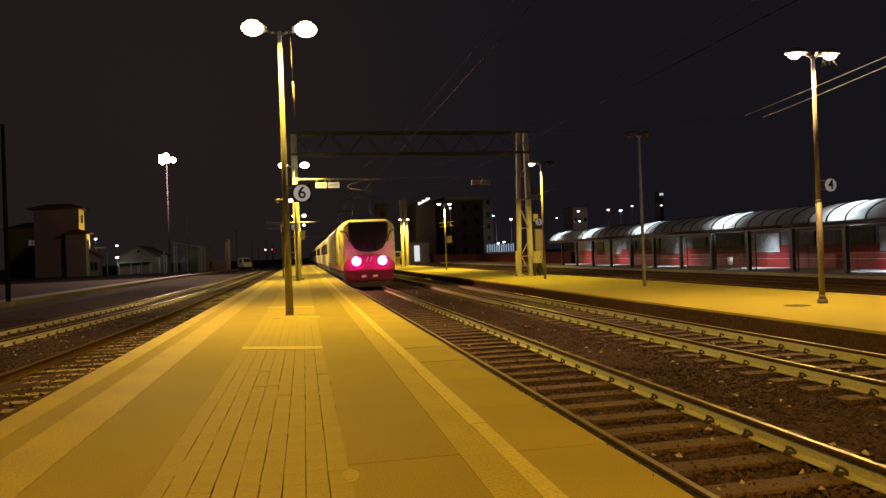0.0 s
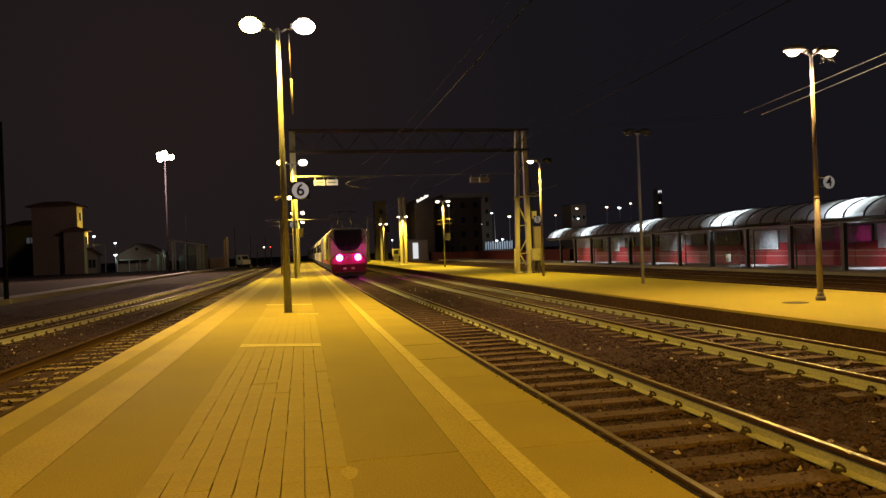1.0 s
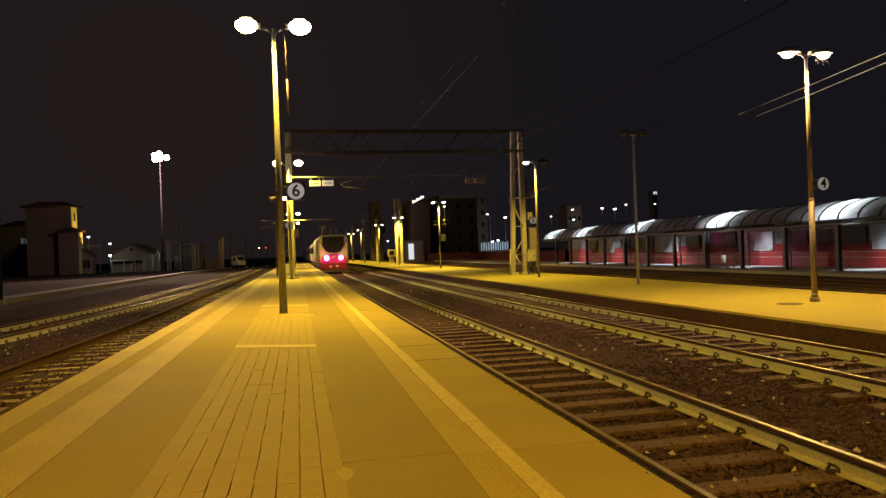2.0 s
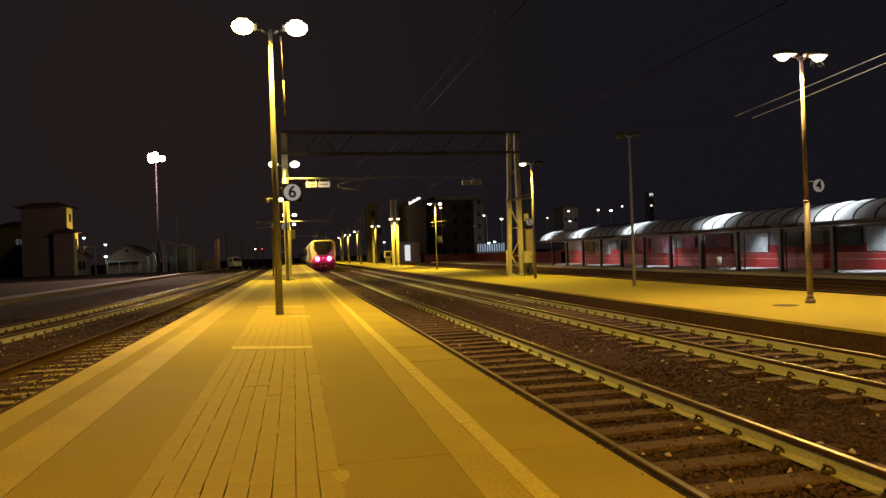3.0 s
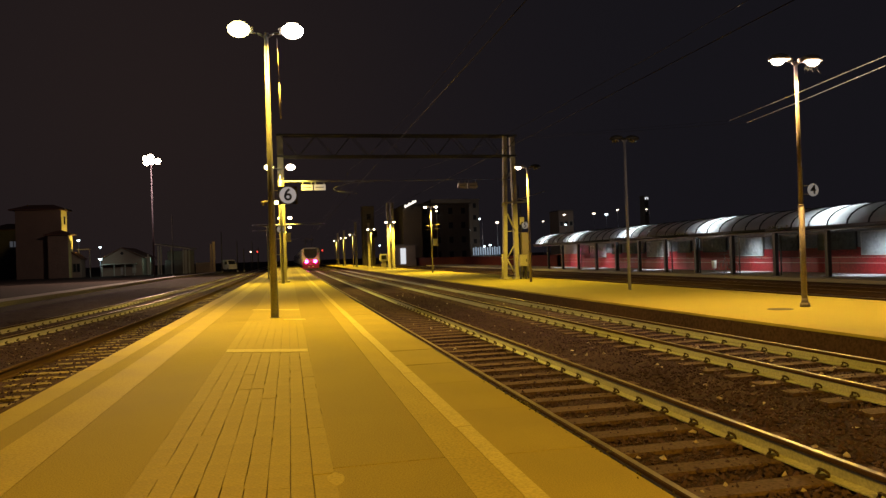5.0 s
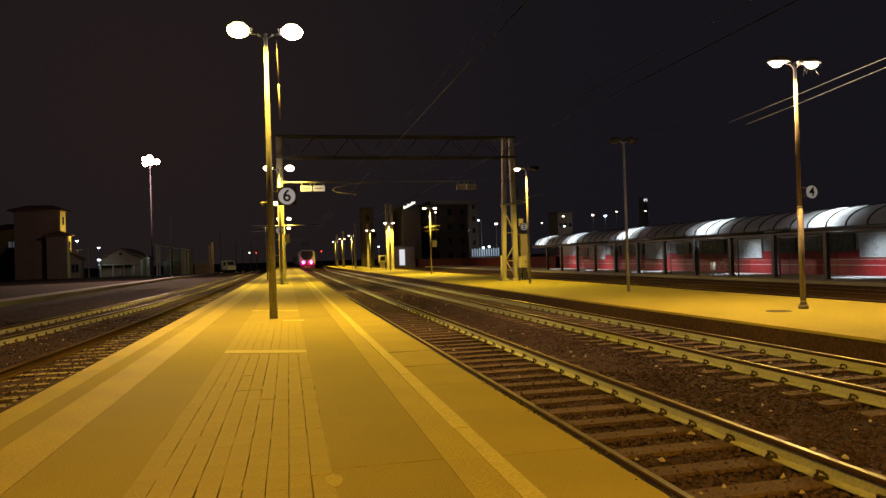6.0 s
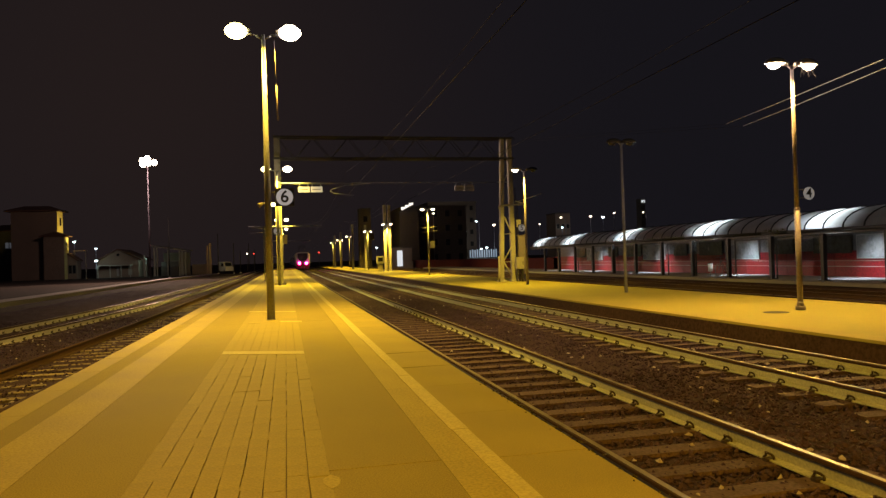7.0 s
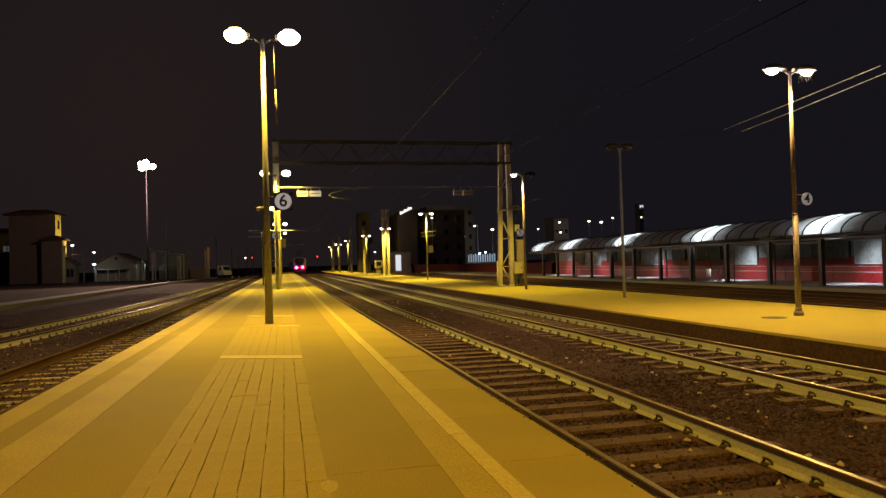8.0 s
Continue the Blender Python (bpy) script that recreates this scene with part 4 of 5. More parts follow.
def make_bicycle():
    b = thing("bicycle", "parked bicycle leaning against the canopy column", "bicycle", at=pose(CX + 0.35, 33.2, CZ0))
    for y in (-0.52, 0.52):
        bm = bb()
        pts = [(0, y + 0.33 * math.cos(k * math.pi / 10), 0.35 + 0.33 * math.sin(k * math.pi / 10)) for k in range(21)]
        sweep(bm, pts, 0.018, 6)
        part("wheel", bm, GALV, b)
    bm = bb()
    pipe(bm, [(0, 0.52, 0.35), (0, 0.3, 0.85), (0, -0.25, 0.8), (0, -0.05, 0.3), (0, 0.3, 0.85)], 0.018, 6)
    pipe(bm, [(0, -0.25, 0.8), (0, -0.52, 0.35), (0, -0.05, 0.3)], 0.015, 6)
    part("frame", bm, GALV, b)
    bm = bb()
    pipe(bm, [(0, 0.3, 0.85), (0, 0.34, 1.05)], 0.015, 6)
    pipe(bm, [(-0.25, 0.34, 1.05), (0.25, 0.34, 1.05)], 0.015, 6)
    part("handlebar", bm, GALV, b)
    bm = bb()
    box(bm, -0.07, 0.07, -0.4, -0.15, 0.9, 0.95)
    bevelled(bm, 0.02, 1)
    part("saddle", bm, RUBBER, b)


# ---- distance ----
def house(name, label, x0, x1, y0, y1, z1, wall, storeys=2, eave=0.5, cols=3, category="house"):
    h = thing(name, label, category)
    bm = bb()
    box(bm, x0, x1, y0, y1, -0.24, z1)
    part("wall", bm, wall, h)
    bm = bb()
    box(bm, x0 - eave, x1 + eave, y0 - eave, y1 + eave, z1, z1 + 0.35)
    part("roof", bm, WALLDARK, h)
    for s in range(storeys):
        for k in range(cols):
            x = x0 + (x1 - x0) * (k + 0.5) / cols
            z = z1 * (s + 0.35) / storeys
            bm = bb()
            box(bm, x - 0.6, x + 0.6, y0 - 0.09, y0 + 0.1, z - 0.1, z + 1.5)
            fr = part("window", bm, WALLDARK if wall is WALLDARK else TIMBER, h)
            bm = bb()
            box(bm, x - 0.5, x + 0.5, y0 - 0.105, y0 - 0.08, z, z + 1.4)
            part("pane", bm, PANE, fr)
    return h


def street_lamp(x, y, z, mat, ground=-0.24, size=0.35, arm=0.0):
    s = thing("street_lamp", "distant street lamp with a glowing head", "street lamp", "distant street lamps", at=pose(x, y, 0))
    bm = bb()
    tube(bm, (arm, 0, ground), (arm, 0, z + 0.1), 0.1, 0.06, 8)
    if arm:
        tube(bm, (arm, 0, z + 0.1), (0, 0, z + 0.25), 0.05, 0.04, 6)
    part("pole", bm, GALV, s)
    bm = bb()
    dome(bm, (0, 0, z + 0.2), size * 1.1, size * 1.1, size * 0.5, "up", 10, 3)
    part("cap", bm, HOUSING, s)
    bm = bb()
    dome(bm, (0, 0, z + 0.19), size, size, size, "down", 10, 3)
    part("lamp_bowl", bm, mat, s)


def make_floodlight():
    s = thing("floodlight_mast", "tall mast with a cluster of glaring floodlights", "floodlight", at=pose(-19.45, 110, 0))
    bm = bb()
    tube(bm, (0, 0, -0.24), (0, 0, 16.9), 0.15, 0.08, 12)
    part("mast", bm, BROWNPOLE, s)
    bm = bb()
    box(bm, -0.95, 1.05, -0.05, 0.05, 16.72, 16.82)
    box(bm, -0.7, 0.5, -0.05, 0.05, 17.4, 17.5)
    part("crossbar", bm, BEAM, s)
    # glasses are oversized and packed close, to imitate the floodlights' bloom
    for x, z, turn in ((-0.70, 17.35, -25), (0.0, 17.6, -5), (0.12, 16.95, 8), (0.95, 17.0, 28), (-0.62, 16.75, -15)):
        bm = bb()
        dome(bm, (0, 0, 0), 0.50, 0.46, 0.3, "up", 14, 4)
        c = part("lamp_case", bm, HOUSING, s)
        c.matrix_basis = pose(x, -0.12, z, -72, 0, turn)
        bm = bb()
        dome(bm, (0, 0, -0.006), 0.48, 0.44, 0.14, "down", 14, 3)
        part("lamp_glass", bm, FLOOD, c, "glaring floodlight glass")
    # the cluster throws its beams down over the yard tracks; a weaker part spills round
    data = bpy.data.lights.new("flood_beam", "SPOT")
    data.energy, data.color, data.shadow_soft_size, data.spot_size, data.spot_blend = 34000, (1.0, 0.64, 0.46), 0.6, radians(136), 0.6
    new("flood_beam", data).matrix_world = look((-19.4, 107.6, 16.9), (-12, 55, 0))
    data = bpy.data.lights.new("flood_spill", "POINT")
    data.energy, data.color, data.shadow_soft_size = 5500, (1.0, 0.66, 0.54), 0.6
    new("flood_spill", data).location = (-19.4, 105.4, 16.6)


FLOOD = glow("lit_flood_glass", (1.0, 0.85, 0.62), 14.0)


def slim_pole(x, y, z0, z1, r=0.09):
    s = thing("steel_pole", "slim dark steel pole beside the tracks", "pole", "slim poles", at=pose(x, y, 0))
    bm = bb()
    tube(bm, (0, 0, z0), (0, 0, z1), r, r * 0.7, 8)
    part("shaft", bm, BEAM, s)
    bm = bb()
    box(bm, -r * 1.6, r * 1.6, -r * 1.6, r * 1.6, z0, z0 + 0.25)
    part("footing", bm, CONCRETE, s)


def signal(x, y, z, mat):
    s = thing("track_signal", "lit railway signal on a post", "signal", "signals", at=pose(x, y, 0))
    bm = bb()
    tube(bm, (0, 0, -0.24), (0, 0, z), 0.07, 0.07, 8)
    part("post", bm, STEEL, s)
    bm = bb()
    box(bm, -0.3, 0.3, 0, 0.2, z - 0.5, z + 0.5)
    part("head", bm, BLACK, s)
    bm = bb()
    dome(bm, (0, 0, 0), 0.2, 0.2, 0.12, "up", 10, 3)
    p = part("lens", bm, mat, s)
    p.matrix_basis = pose(0, -0.005, z, 90, 0, 0)


def make_van(m):
    v = thing("van", "small pale van parked beside the yard track", "van", at=m)
    bm = bb()
    prism(bm, [(-2.0, 0.4), (2.0, 0.4), (2.0, 1.2), (1.5, 1.4), (1.0, 2.2), (0.6, 2.35), (-1.8, 2.4), (-2.0, 2.2)], "y", -0.88, 0.88)
    bevelled(bm, 0.10, 2)
    part("body", bm, TRAINWHITE, v)
    for wx in (-1.3, 1.3):
        for wy in (-0.8, 0.8):
            bm = bb()
            tube(bm, (wx, wy - 0.1, 0.33), (wx, wy + 0.1, 0.33), 0.33, 0.33, 14)
            part("wheel", bm, RUBBER, v)
    for y0, y1 in ((-0.89, -0.875), (0.875, 0.89)):
        bm = bb()
        box(bm, -0.2, 0.9, y0, y1, 1.4, 2.05)
        part("window", bm, PANE, v)
    bm = bb()
    prism(bm, [(1.52, 1.42), (1.53, 1.43), (1.07, 2.16), (1.05, 2.15)], "y", -0.7, 0.7)
    part("windscreen", bm, PANE, v)


def make_station_block():
    h = house("station_building", "dark tall building with a lit sign along its roof edge", 26.8, 42.0, 161, 180, 13.6, WALLDARK, 4, 0.3, 5, "building")
    n = 9
    for k in range(n):
        bm = bb()
        u = k / n
        x = 25.6 + 3.6 * u
        box(bm, x, x + 0.28, 155 + 5 * u, 155.2 + 5 * u, 12.6 + 1.75 * u, 13.05 + 1.75 * u + 0.25 * (k % 3 == 0))
        part("sign_bar", bm, LIT_SIGN, h, "glowing bar of a roof sign")
    bm = bb()
    box(bm, 25.3, 29.6, 156, 161, -0.24, 12.4)
    part("stair_tower", bm, WALLDARK, h)
    e = thing("entrance_pavilion", "low pale pavilion with a brightly lit doorway", "pavilion")
    bm = bb()
    box(bm, 20.4, 25.2, 141, 146, -0.24, 3.9)
    part("wall", bm, WALLDIM, e)
    bm = bb()
    box(bm, 20.0, 25.6, 140.4, 146.4, 3.9, 4.15)
    part("roof", bm, WALLDARK, e)
    bm = bb()
    box(bm, 22.1, 23.2, 140.9, 140.98, 0.2, 3.4)
    part("doorway", bm, LIT_PANEL, e, "brightly lit doorway")
    bm = bb()
    box(bm, 23.2, 25.2, 140.2, 140.6, -0.24, 1.1)
    part("counter", bm, WALLDIM, e)
    # pale fence further on; its panels glow to imitate the lamplight on them
    f = thing("lit_fence", "blue-white lit railing in front of a forecourt", "railing")
    for k in range(12):
        x = 53.0 + 0.72 * k
        bm = bb()
        box(bm, x, x + 0.34, 199.8, 200.0, 1.4, 3.6 + 0.2 * (k % 2))
        part("panel", bm, LIT_BLUE, f)
    bm = bb()
    box(bm, 52.6, 62, 200.1, 200.3, -0.24, 1.5)
    part("base_wall", bm, WALLDARK, f)


def opening(h, x, y, z, w, tall, facing):
    """A window with a frame, on a wall that faces -y or +x."""
    def slab(half, a, b, low, high):
        bm = bb()
        if facing == "y":
            box(bm, x - half, x + half, y - b, y - a, z + low, z + high)
        else:
            box(bm, x + a, x + b, y - half, y + half, z + low, z + high)
        return bm
    fr = part("window", slab(w / 2 + 0.1, -0.1, 0.06, -0.1, tall + 0.1), TIMBER if facing == "x" else WALLDARK, h)
    part("pane", slab(w / 2, 0.062, 0.075, 0, tall), PANE, fr)


def hip(bm, x0, x1, y0, y1, z, rise, eave=0.7):
    low = [bm.verts.new((x, y, z + d)) for d in (0.0, 0.22) for x, y in ((x0 - eave, y0 - eave), (x1 + eave, y0 - eave), (x1 + eave, y1 + eave), (x0 - eave, y1 + eave))]
    xm, ym = (x0 + x1) / 2, (y0 + y1) / 2
    half = max(0.3, (x1 - x0) / 2 - (y1 - y0) / 2)
    a, b = bm.verts.new((xm - half, ym, z + rise)), bm.verts.new((xm + half, ym, z + rise))
    for f in ((low[4], low[5], b, a), (low[5], low[6], b), (low[6], low[7], a, b), (low[7], low[4], a), low[3::-1]):
        bm.faces.new(f)
    for k in range(4):
        bm.faces.new((low[k], low[(k + 1) % 4], low[4 + (k + 1) % 4], low[4 + k]))
    bmesh.ops.recalc_face_normals(bm, faces=list(bm.faces))


def railway_house():
    h = thing("railway_house", "tall plastered railway house with hipped roof and lamp-yellow side", "house")
    bm = bb()
    box(bm, -51.5, -43.4, 150, 153.6, -0.24, 13.1)
    part("wall", bm, WALLDIM, h, "dull plaster front")
    bm = bb()
    box(bm, -43.397, -43.33, 150.02, 153.58, 8.6, 13.08)
    part("side_wall", bm, WALLYEL, h, "side wall coloured lamp yellow")
    bm = bb()
    hip(bm, -51.5, -43.4, 150, 153.6, 13.1, 1.2, 0.9)
    part("roof", bm, ROOF, h)
    opening(h, -43.33, 151.9, 10.4, 0.8, 1.5, "x")
    # pale eaves board along the side
    bm = bb()
    box(bm, -42.62, -42.5, 149.2, 154.5, 13.12, 13.36)
    part("eaves_board", bm, TIMBER, h)
    a = thing("annex_house", "lower plastered annex with a tiled roof beside the railway house", "house")
    bm = bb()
    box(bm, -45.0, -41.45, 147.2, 149.9, -0.24, 8.0)
    part("wall", bm, WALLDIM, a)
    bm = bb()
    box(bm, -41.447, -41.38, 147.22, 149.88, -0.2, 7.98)
    part("side_wall", bm, WALLYEL, a, "side wall coloured lamp yellow")
    bm = bb()
    hip(bm, -45.0, -41.45, 147.2, 149.9, 8.0, 1.0, 0.6)
    part("roof", bm, ROOF, a)
    opening(a, -41.38, 148.6, 5.6, 0.7, 1.3, "x")
    p = thing("porch", "small lean-to porch against the annex wall", "porch")
    bm = bb()
    prism(bm, [(-41.37, -0.24), (-39.75, -0.24), (-39.75, 3.4), (-41.37, 4.6)], "y", 149.0, 152.0)
    part("wall", bm, WALLDIM, p)
    bm = bb()
    prism(bm, [(-41.37, 4.61), (-39.4, 3.2), (-39.4, 3.4), (-41.37, 4.85)], "y", 148.7, 152.3)
    part("roof", bm, ROOF, p)
    for x in (-40.9, -40.2):
        opening(p, x, 149.0, 0.9, 0.45, 1.5, "y")
    bm = bb()
    box(bm, -41.3, -39.0, 152.5, 154.0, 5.25, 5.42)
    box(bm, -39.2, -39.05, 153.0, 153.15, -0.24, 5.25)
    box(bm, -41.25, -41.1, 153.0, 153.15, -0.24, 5.25)
    tagged(part("canopy_slab", bm, TIMBER), "thin pale canopy slab on posts beyond the porch", "canopy")
    f = thing("far_house", "dark house with one faintly lit double window", "house")
    bm = bb()
    box(bm, -62, -53.2, 164, 170, -0.24, 10.0)
    part("wall", bm, WALLDARK, f)
    bm = bb()
    hip(bm, -62, -53.2, 164, 170, 10.0, 1.6, 0.5)
    part("roof", bm, ROOF, f)
    for x in (-57.1, -56.3):
        bm = bb()
        box(bm, x - 0.3, x + 0.3, 163.93, 163.99, 6.5, 7.7)
        part("window", bm, LIT_FAINT, f, "faintly lit window")


def yard_sheds():
    g = thing("gable_shed", "low gabled plaster shed with a lean-to awning along its front", "shed")
    bm = bb()
    prism(bm, [(-36.2, -0.24), (-28.7, -0.24), (-28.7, 3.3), (-32.5, 5.2), (-36.2, 3.1)], "y", 150, 162)
    part("wall", bm, WALLDIM, g)
    for x0, z0, x1, z1 in ((-36.9, 2.85, -32.45, 5.22), (-28.0, 3.05, -32.45, 5.22)):
        bm = bb()
        prism(bm, [(x0, z0), (x1, z1), (x1, z1 + 0.22), (x0, z0 + 0.22)], "y", 149.4, 162.6)
        part("roof", bm, ROOF, g)
    bm = bb()
    box(bm, -35.9, -29.8, 148.2, 149.99, 2.08, 2.22)
    part("awning", bm, TIMBER, g, "pale thin awning")
    for x in (-35.8, -33.6, -31.6, -29.9):
        bm = bb()
        box(bm, x - 0.08, x + 0.08, 148.25, 148.41, -0.24, 2.08)
        part("awning_post", bm, TIMBER, g)
    bm = bb()
    box(bm, -32.75, -32.3, 149.9, 149.985, 0.0, 1.75)
    part("door", bm, SIGNGREY, g, "pale narrow door")
    bm = bb()
    box(bm, -30.6, -29.9, 149.9, 149.985, 0.2, 2.0)
    part("door", bm, TIMBER, g)
    bm = bb()
    tube(bm, (-32.45, 149.93, 4.25), (-32.45, 149.99, 4.25), 0.28, 0.28, 16)
    part("gable_vent", bm, PANE, g)
    s = thing("goods_shed", "open goods shed with a sloping roof on pale posts", "shed")
    bm = bb()
    v = [bm.verts.new((x, y, z + d)) for d in (0, 0.2) for x, y, z in ((-26.0, 147.6, 5.75), (-19.3, 147.6, 4.55), (-19.3, 158, 4.75), (-26.0, 158, 5.95))]
    for a in ((3, 2, 1, 0), (4, 5, 6, 7), (0, 1, 5, 4), (1, 2, 6, 5), (2, 3, 7, 6), (3, 0, 4, 7)):
        bm.faces.new([v[k] for k in a])
    part("roof", bm, TIMBER, s)
    bm = bb()
    box(bm, -24.9, -19.6, 156, 156.3, -0.24, 4.5)
    part("rear_wall", bm, WALLDIM, s)
    for x, w, h in ((-27.3, 0.15, 3.9), (-26.95, 0.1, 3.4), (-25.4, 0.17, 5.5), (-24.9, 0.12, 5.4), (-22.9, 0.1, 5.0), (-20.7, 0.14, 4.7), (-20.2, 0.22, 4.6), (-19.55, 0.14, 4.5)):
        bm = bb()
        box(bm, x - w, x + w, 148.2, 148.5, -0.24, h)
        part("post", bm, TIMBER, s)
    for y0, z in ((150.0, 1.6), (150.6, 2.6)):
        bm = bb()
        box(bm, -24.5, -21.2, y0, y0 + 0.8, -0.24, z)
        bevelled(bm, 0.05, 1)
        tagged(part("stacked_crate", bm, WALLDARK), "dark crate stacked under the goods shed roof", "crate", "crates in the goods shed")
    bm = bb()
    box(bm, -19.3, -15.9, 156, 156.2, -0.24, 1.9)
    tagged(part("yard_wall", bm, WALLDIM), "low plaster wall beside the goods shed", "wall")


def build_distance():
    railway_house()
    yard_sheds()
    make_van(pose(-12.2, 152, -0.1, 0, 0, -62))
    for x, y, w, h in ((-14.7, 147, 0.22, 6.0), (-15.45, 149, 0.15, 5.6)):
        bm = bb()
        box(bm, x - w, x + w, y - w, y + w, -0.24, h)
        bevelled(bm, 0.04, 1)
        tagged(part("stub_mast", bm, WALLDIM), "short pale concrete mast beside the yard", "mast", "stub masts")
    slim_pole(-18.0, 118, -0.24, 9.5, 0.10)
    for x, h in ((-13.45, 8.0), (-10.4, 6.0), (-7.4, 5.9), (-6.2, 4.6), (-9.1, 4.4)):
        slim_pole(x, 150, -0.24, h, 0.10)
    slim_pole(-15.05, 40, -0.24, 9.2, 0.13)
    for x, y, z, m, size, arm in ((46.97, 200, 8.9, LIT_WARM, 0.5, 1.2), (55.3, 200, 12.0, LIT_COOL, 0.35, 0.8), (51.9, 200, 8.9, LIT_COOL, 0.35, 0),
                                  (60.7, 200, 10.9, LIT_WARM, 0.5, 0), (57.1, 202, 3.9, LIT_COOL, 0.4, 0), (58.9, 202, 4.2, LIT_COOL, 0.4, 0),
                                  (75.1, 200, 10.8, LIT_WARM, 0.3, 0), (82.0, 200, 12.7, LIT_WARM, 0.4, 1.5), (81.9, 199, 9.6, LIT_COOL, 0.35, 0),
                                  (91.7, 200, 12.9, LIT_WARM, 0.45, 0), (95.8, 200, 12.6, LIT_COOL, 0.5, 0), (99.6, 200, 13.8, LIT_WARM, 0.35, 0),
                                  (109.4, 200, 13.8, LIT_WARM, 0.3, 1.0), (33.7, 159, 11.9, LIT_WARM, 0.28, 0), (23.7, 200, 14.1, LIT_WARM, 0.32, 0),
                                  (25.2, 198, 5.0, LIT_COOL, 0.3, 0), (-53.8, 200, 8.75, LIT_COOL, 0.4, 0), (-48.6, 200, 6.8, LIT_COOL, 0.35, 0),
                                  (-35.75, 147, 3.1, LIT_COOL, 0.33, 0)):
        street_lamp(x, y, z, m, size=size, arm=arm)
    t = house("hillside_block", "far dark slim block with one lit window", 110.4, 111.8, 203, 206, 18.1, WALLDARK, 2, 0.05, 1, "building")
    bm = bb()
    box(bm, 110.55, 111.65, 202.7, 202.95, 17.15, 17.9)
    w = part("window", bm, LIT_PANEL, t, "brightly lit window")
    bm = bb()
    box(bm, 110.9, 111.3, 202.6, 202.69, 17.15, 17.5)
    part("blind", bm, BLACK, w)
    signal(9.1, 198, 4.2, LIT_RED)
    signal(-8.5, 200, 4.4, LIT_RED)
    signal(-10.3, 200, 4.4, LIT_WARM)
    make_station_block()
    # Bulbs at lit lamps, plus unseen fill bulbs added for walls, shed and van.
    for at, power, colour in (((22.6, 137.5, 3.0), 60, (1.0, 0.9, 0.8)), ((46.9, 196, 8.7), 1500, (1.0, 0.75, 0.5)), ((23.6, 150.5, 8.5), 190, (1.0, 0.7, 0.45)),
                              ((57.5, 196, 4.0), 500, COOL), ((-35.2, 146.3, 3.0), 70, (0.7, 1.0, 0.9)), ((-26.2, 149.6, 3.0), 110, (0.6, 1.0, 0.85)), ((-11.5, 144.5, 5.0), 260, (1.0, 0.68, 0.10)), ((88.5, 203, 10.0), 300, (1.0, 0.95, 0.9))):
        data = bpy.data.lights.new("street_and_fill_bulb", "POINT")
        data.energy, data.color, data.shadow_soft_size = power, colour, 0.3
        new("street_and_fill_bulb", data).location = at
    house("chimney_tower", "plain dark tower block beyond the platforms", 17.9, 20.6, 171, 176, 14.0, WALLDARK, 3, 0.1, 1, "tower")
    house("apartment_block", "dark apartment block behind the station", 43.0, 58.0, 210, 225, 18.5, WALLDARK, 5, 0.3, 5, "building")
    # unseen spot added to brighten the yellow side walls
    data = bpy.data.lights.new("side_wall_fill", "SPOT")
    data.energy, data.color, data.shadow_soft_size, data.spot_size = 2600, (1.0, 0.72, 0.16), 0.3, radians(75)
    new("side_wall_fill", data).matrix_world = look((-36.9, 151.8, 6.7), (-43.4, 151.4, 8.2))
    house("hillside_house", "pale flat-roofed building on the slope above the canopy", 85.0, 90.0, 212, 220, 14.6, WALLDIM, 2, 0.1, 3, "building")
    bm = bb()
    box(bm, 25.75, 26.05, 64.02, 150, -0.24, 1.35)
    tagged(part("boundary_wall", bm, DULLRED), "low dull red boundary wall beyond the canopy", "wall", kind="structure")
    # low edge of the goods yard platform
    bm = bb()
    prism(bm, [(-16.35, 20), (-14.8, 20), (-14.9, 60), (-15.2, 100), (-12.6, 140), (-13.4, 140), (-16.3, 100), (-16.4, 60)], "z", -0.5, 0.03)
    tagged(part("yard_platform", bm, YARDKERB), "low pale kerb along the dark goods yard", "platform", kind="structure")


# ---- assembly ----
CLIP_MESH = make_clip()
make_ground()
make_bed("ballast_bed_east", 1.72, 8.95, 0.5, 60, "crushed stone ballast between the tracks")
make_bed("ballast_bed_west", -12.5, -2.3, 3, 60, "crushed stone ballast between the tracks", 0.022, 1.9)
PLAT_A = make_platform_a()
make_platform_b()
make_platform_c()
straight = lambda x: [(x, -14), (x, 60), (x, 400)]
make_track("track_one", "track with dusty rails on weathered sleepers", straight(3.378), first=0.199, singles=120, clips=42, near=(2.0,))
make_track("track_two", "track with dusty rails on weathered sleepers", straight(7.32), first=0.117, singles=100, clips=30, near=(5.0,))
make_track("track_three", "track with rusty rails on weathered sleepers", straight(16.0), RUST, singles=0)
make_track("track_four", "track with rusty rails on weathered sleepers", straight(19.6), RUST, singles=0)
make_track("track_west_one", "rusty track on pale sleepers along the platform", [(-4.5, -14), (-4.3, 6), (-4.12, 12), (-3.9, 18), (-3.76, 25), (-3.72, 40), (-3.72, 400)], RUST, first=0.2, singles=70, clips=0, near=(6.0,), top_polish=False, wood=PALE_SLEEPER)
make_track("track_west_two", "dusty track curving gently beyond the yard", [(-9.0, 4), (-8.3, 14), (-7.6, 22), (-6.75, 34), (-6.45, 50), (-6.4, 80), (-6.4, 400)],
           RAIL_WEST, singles=80, clips=60, near=(10.0,))

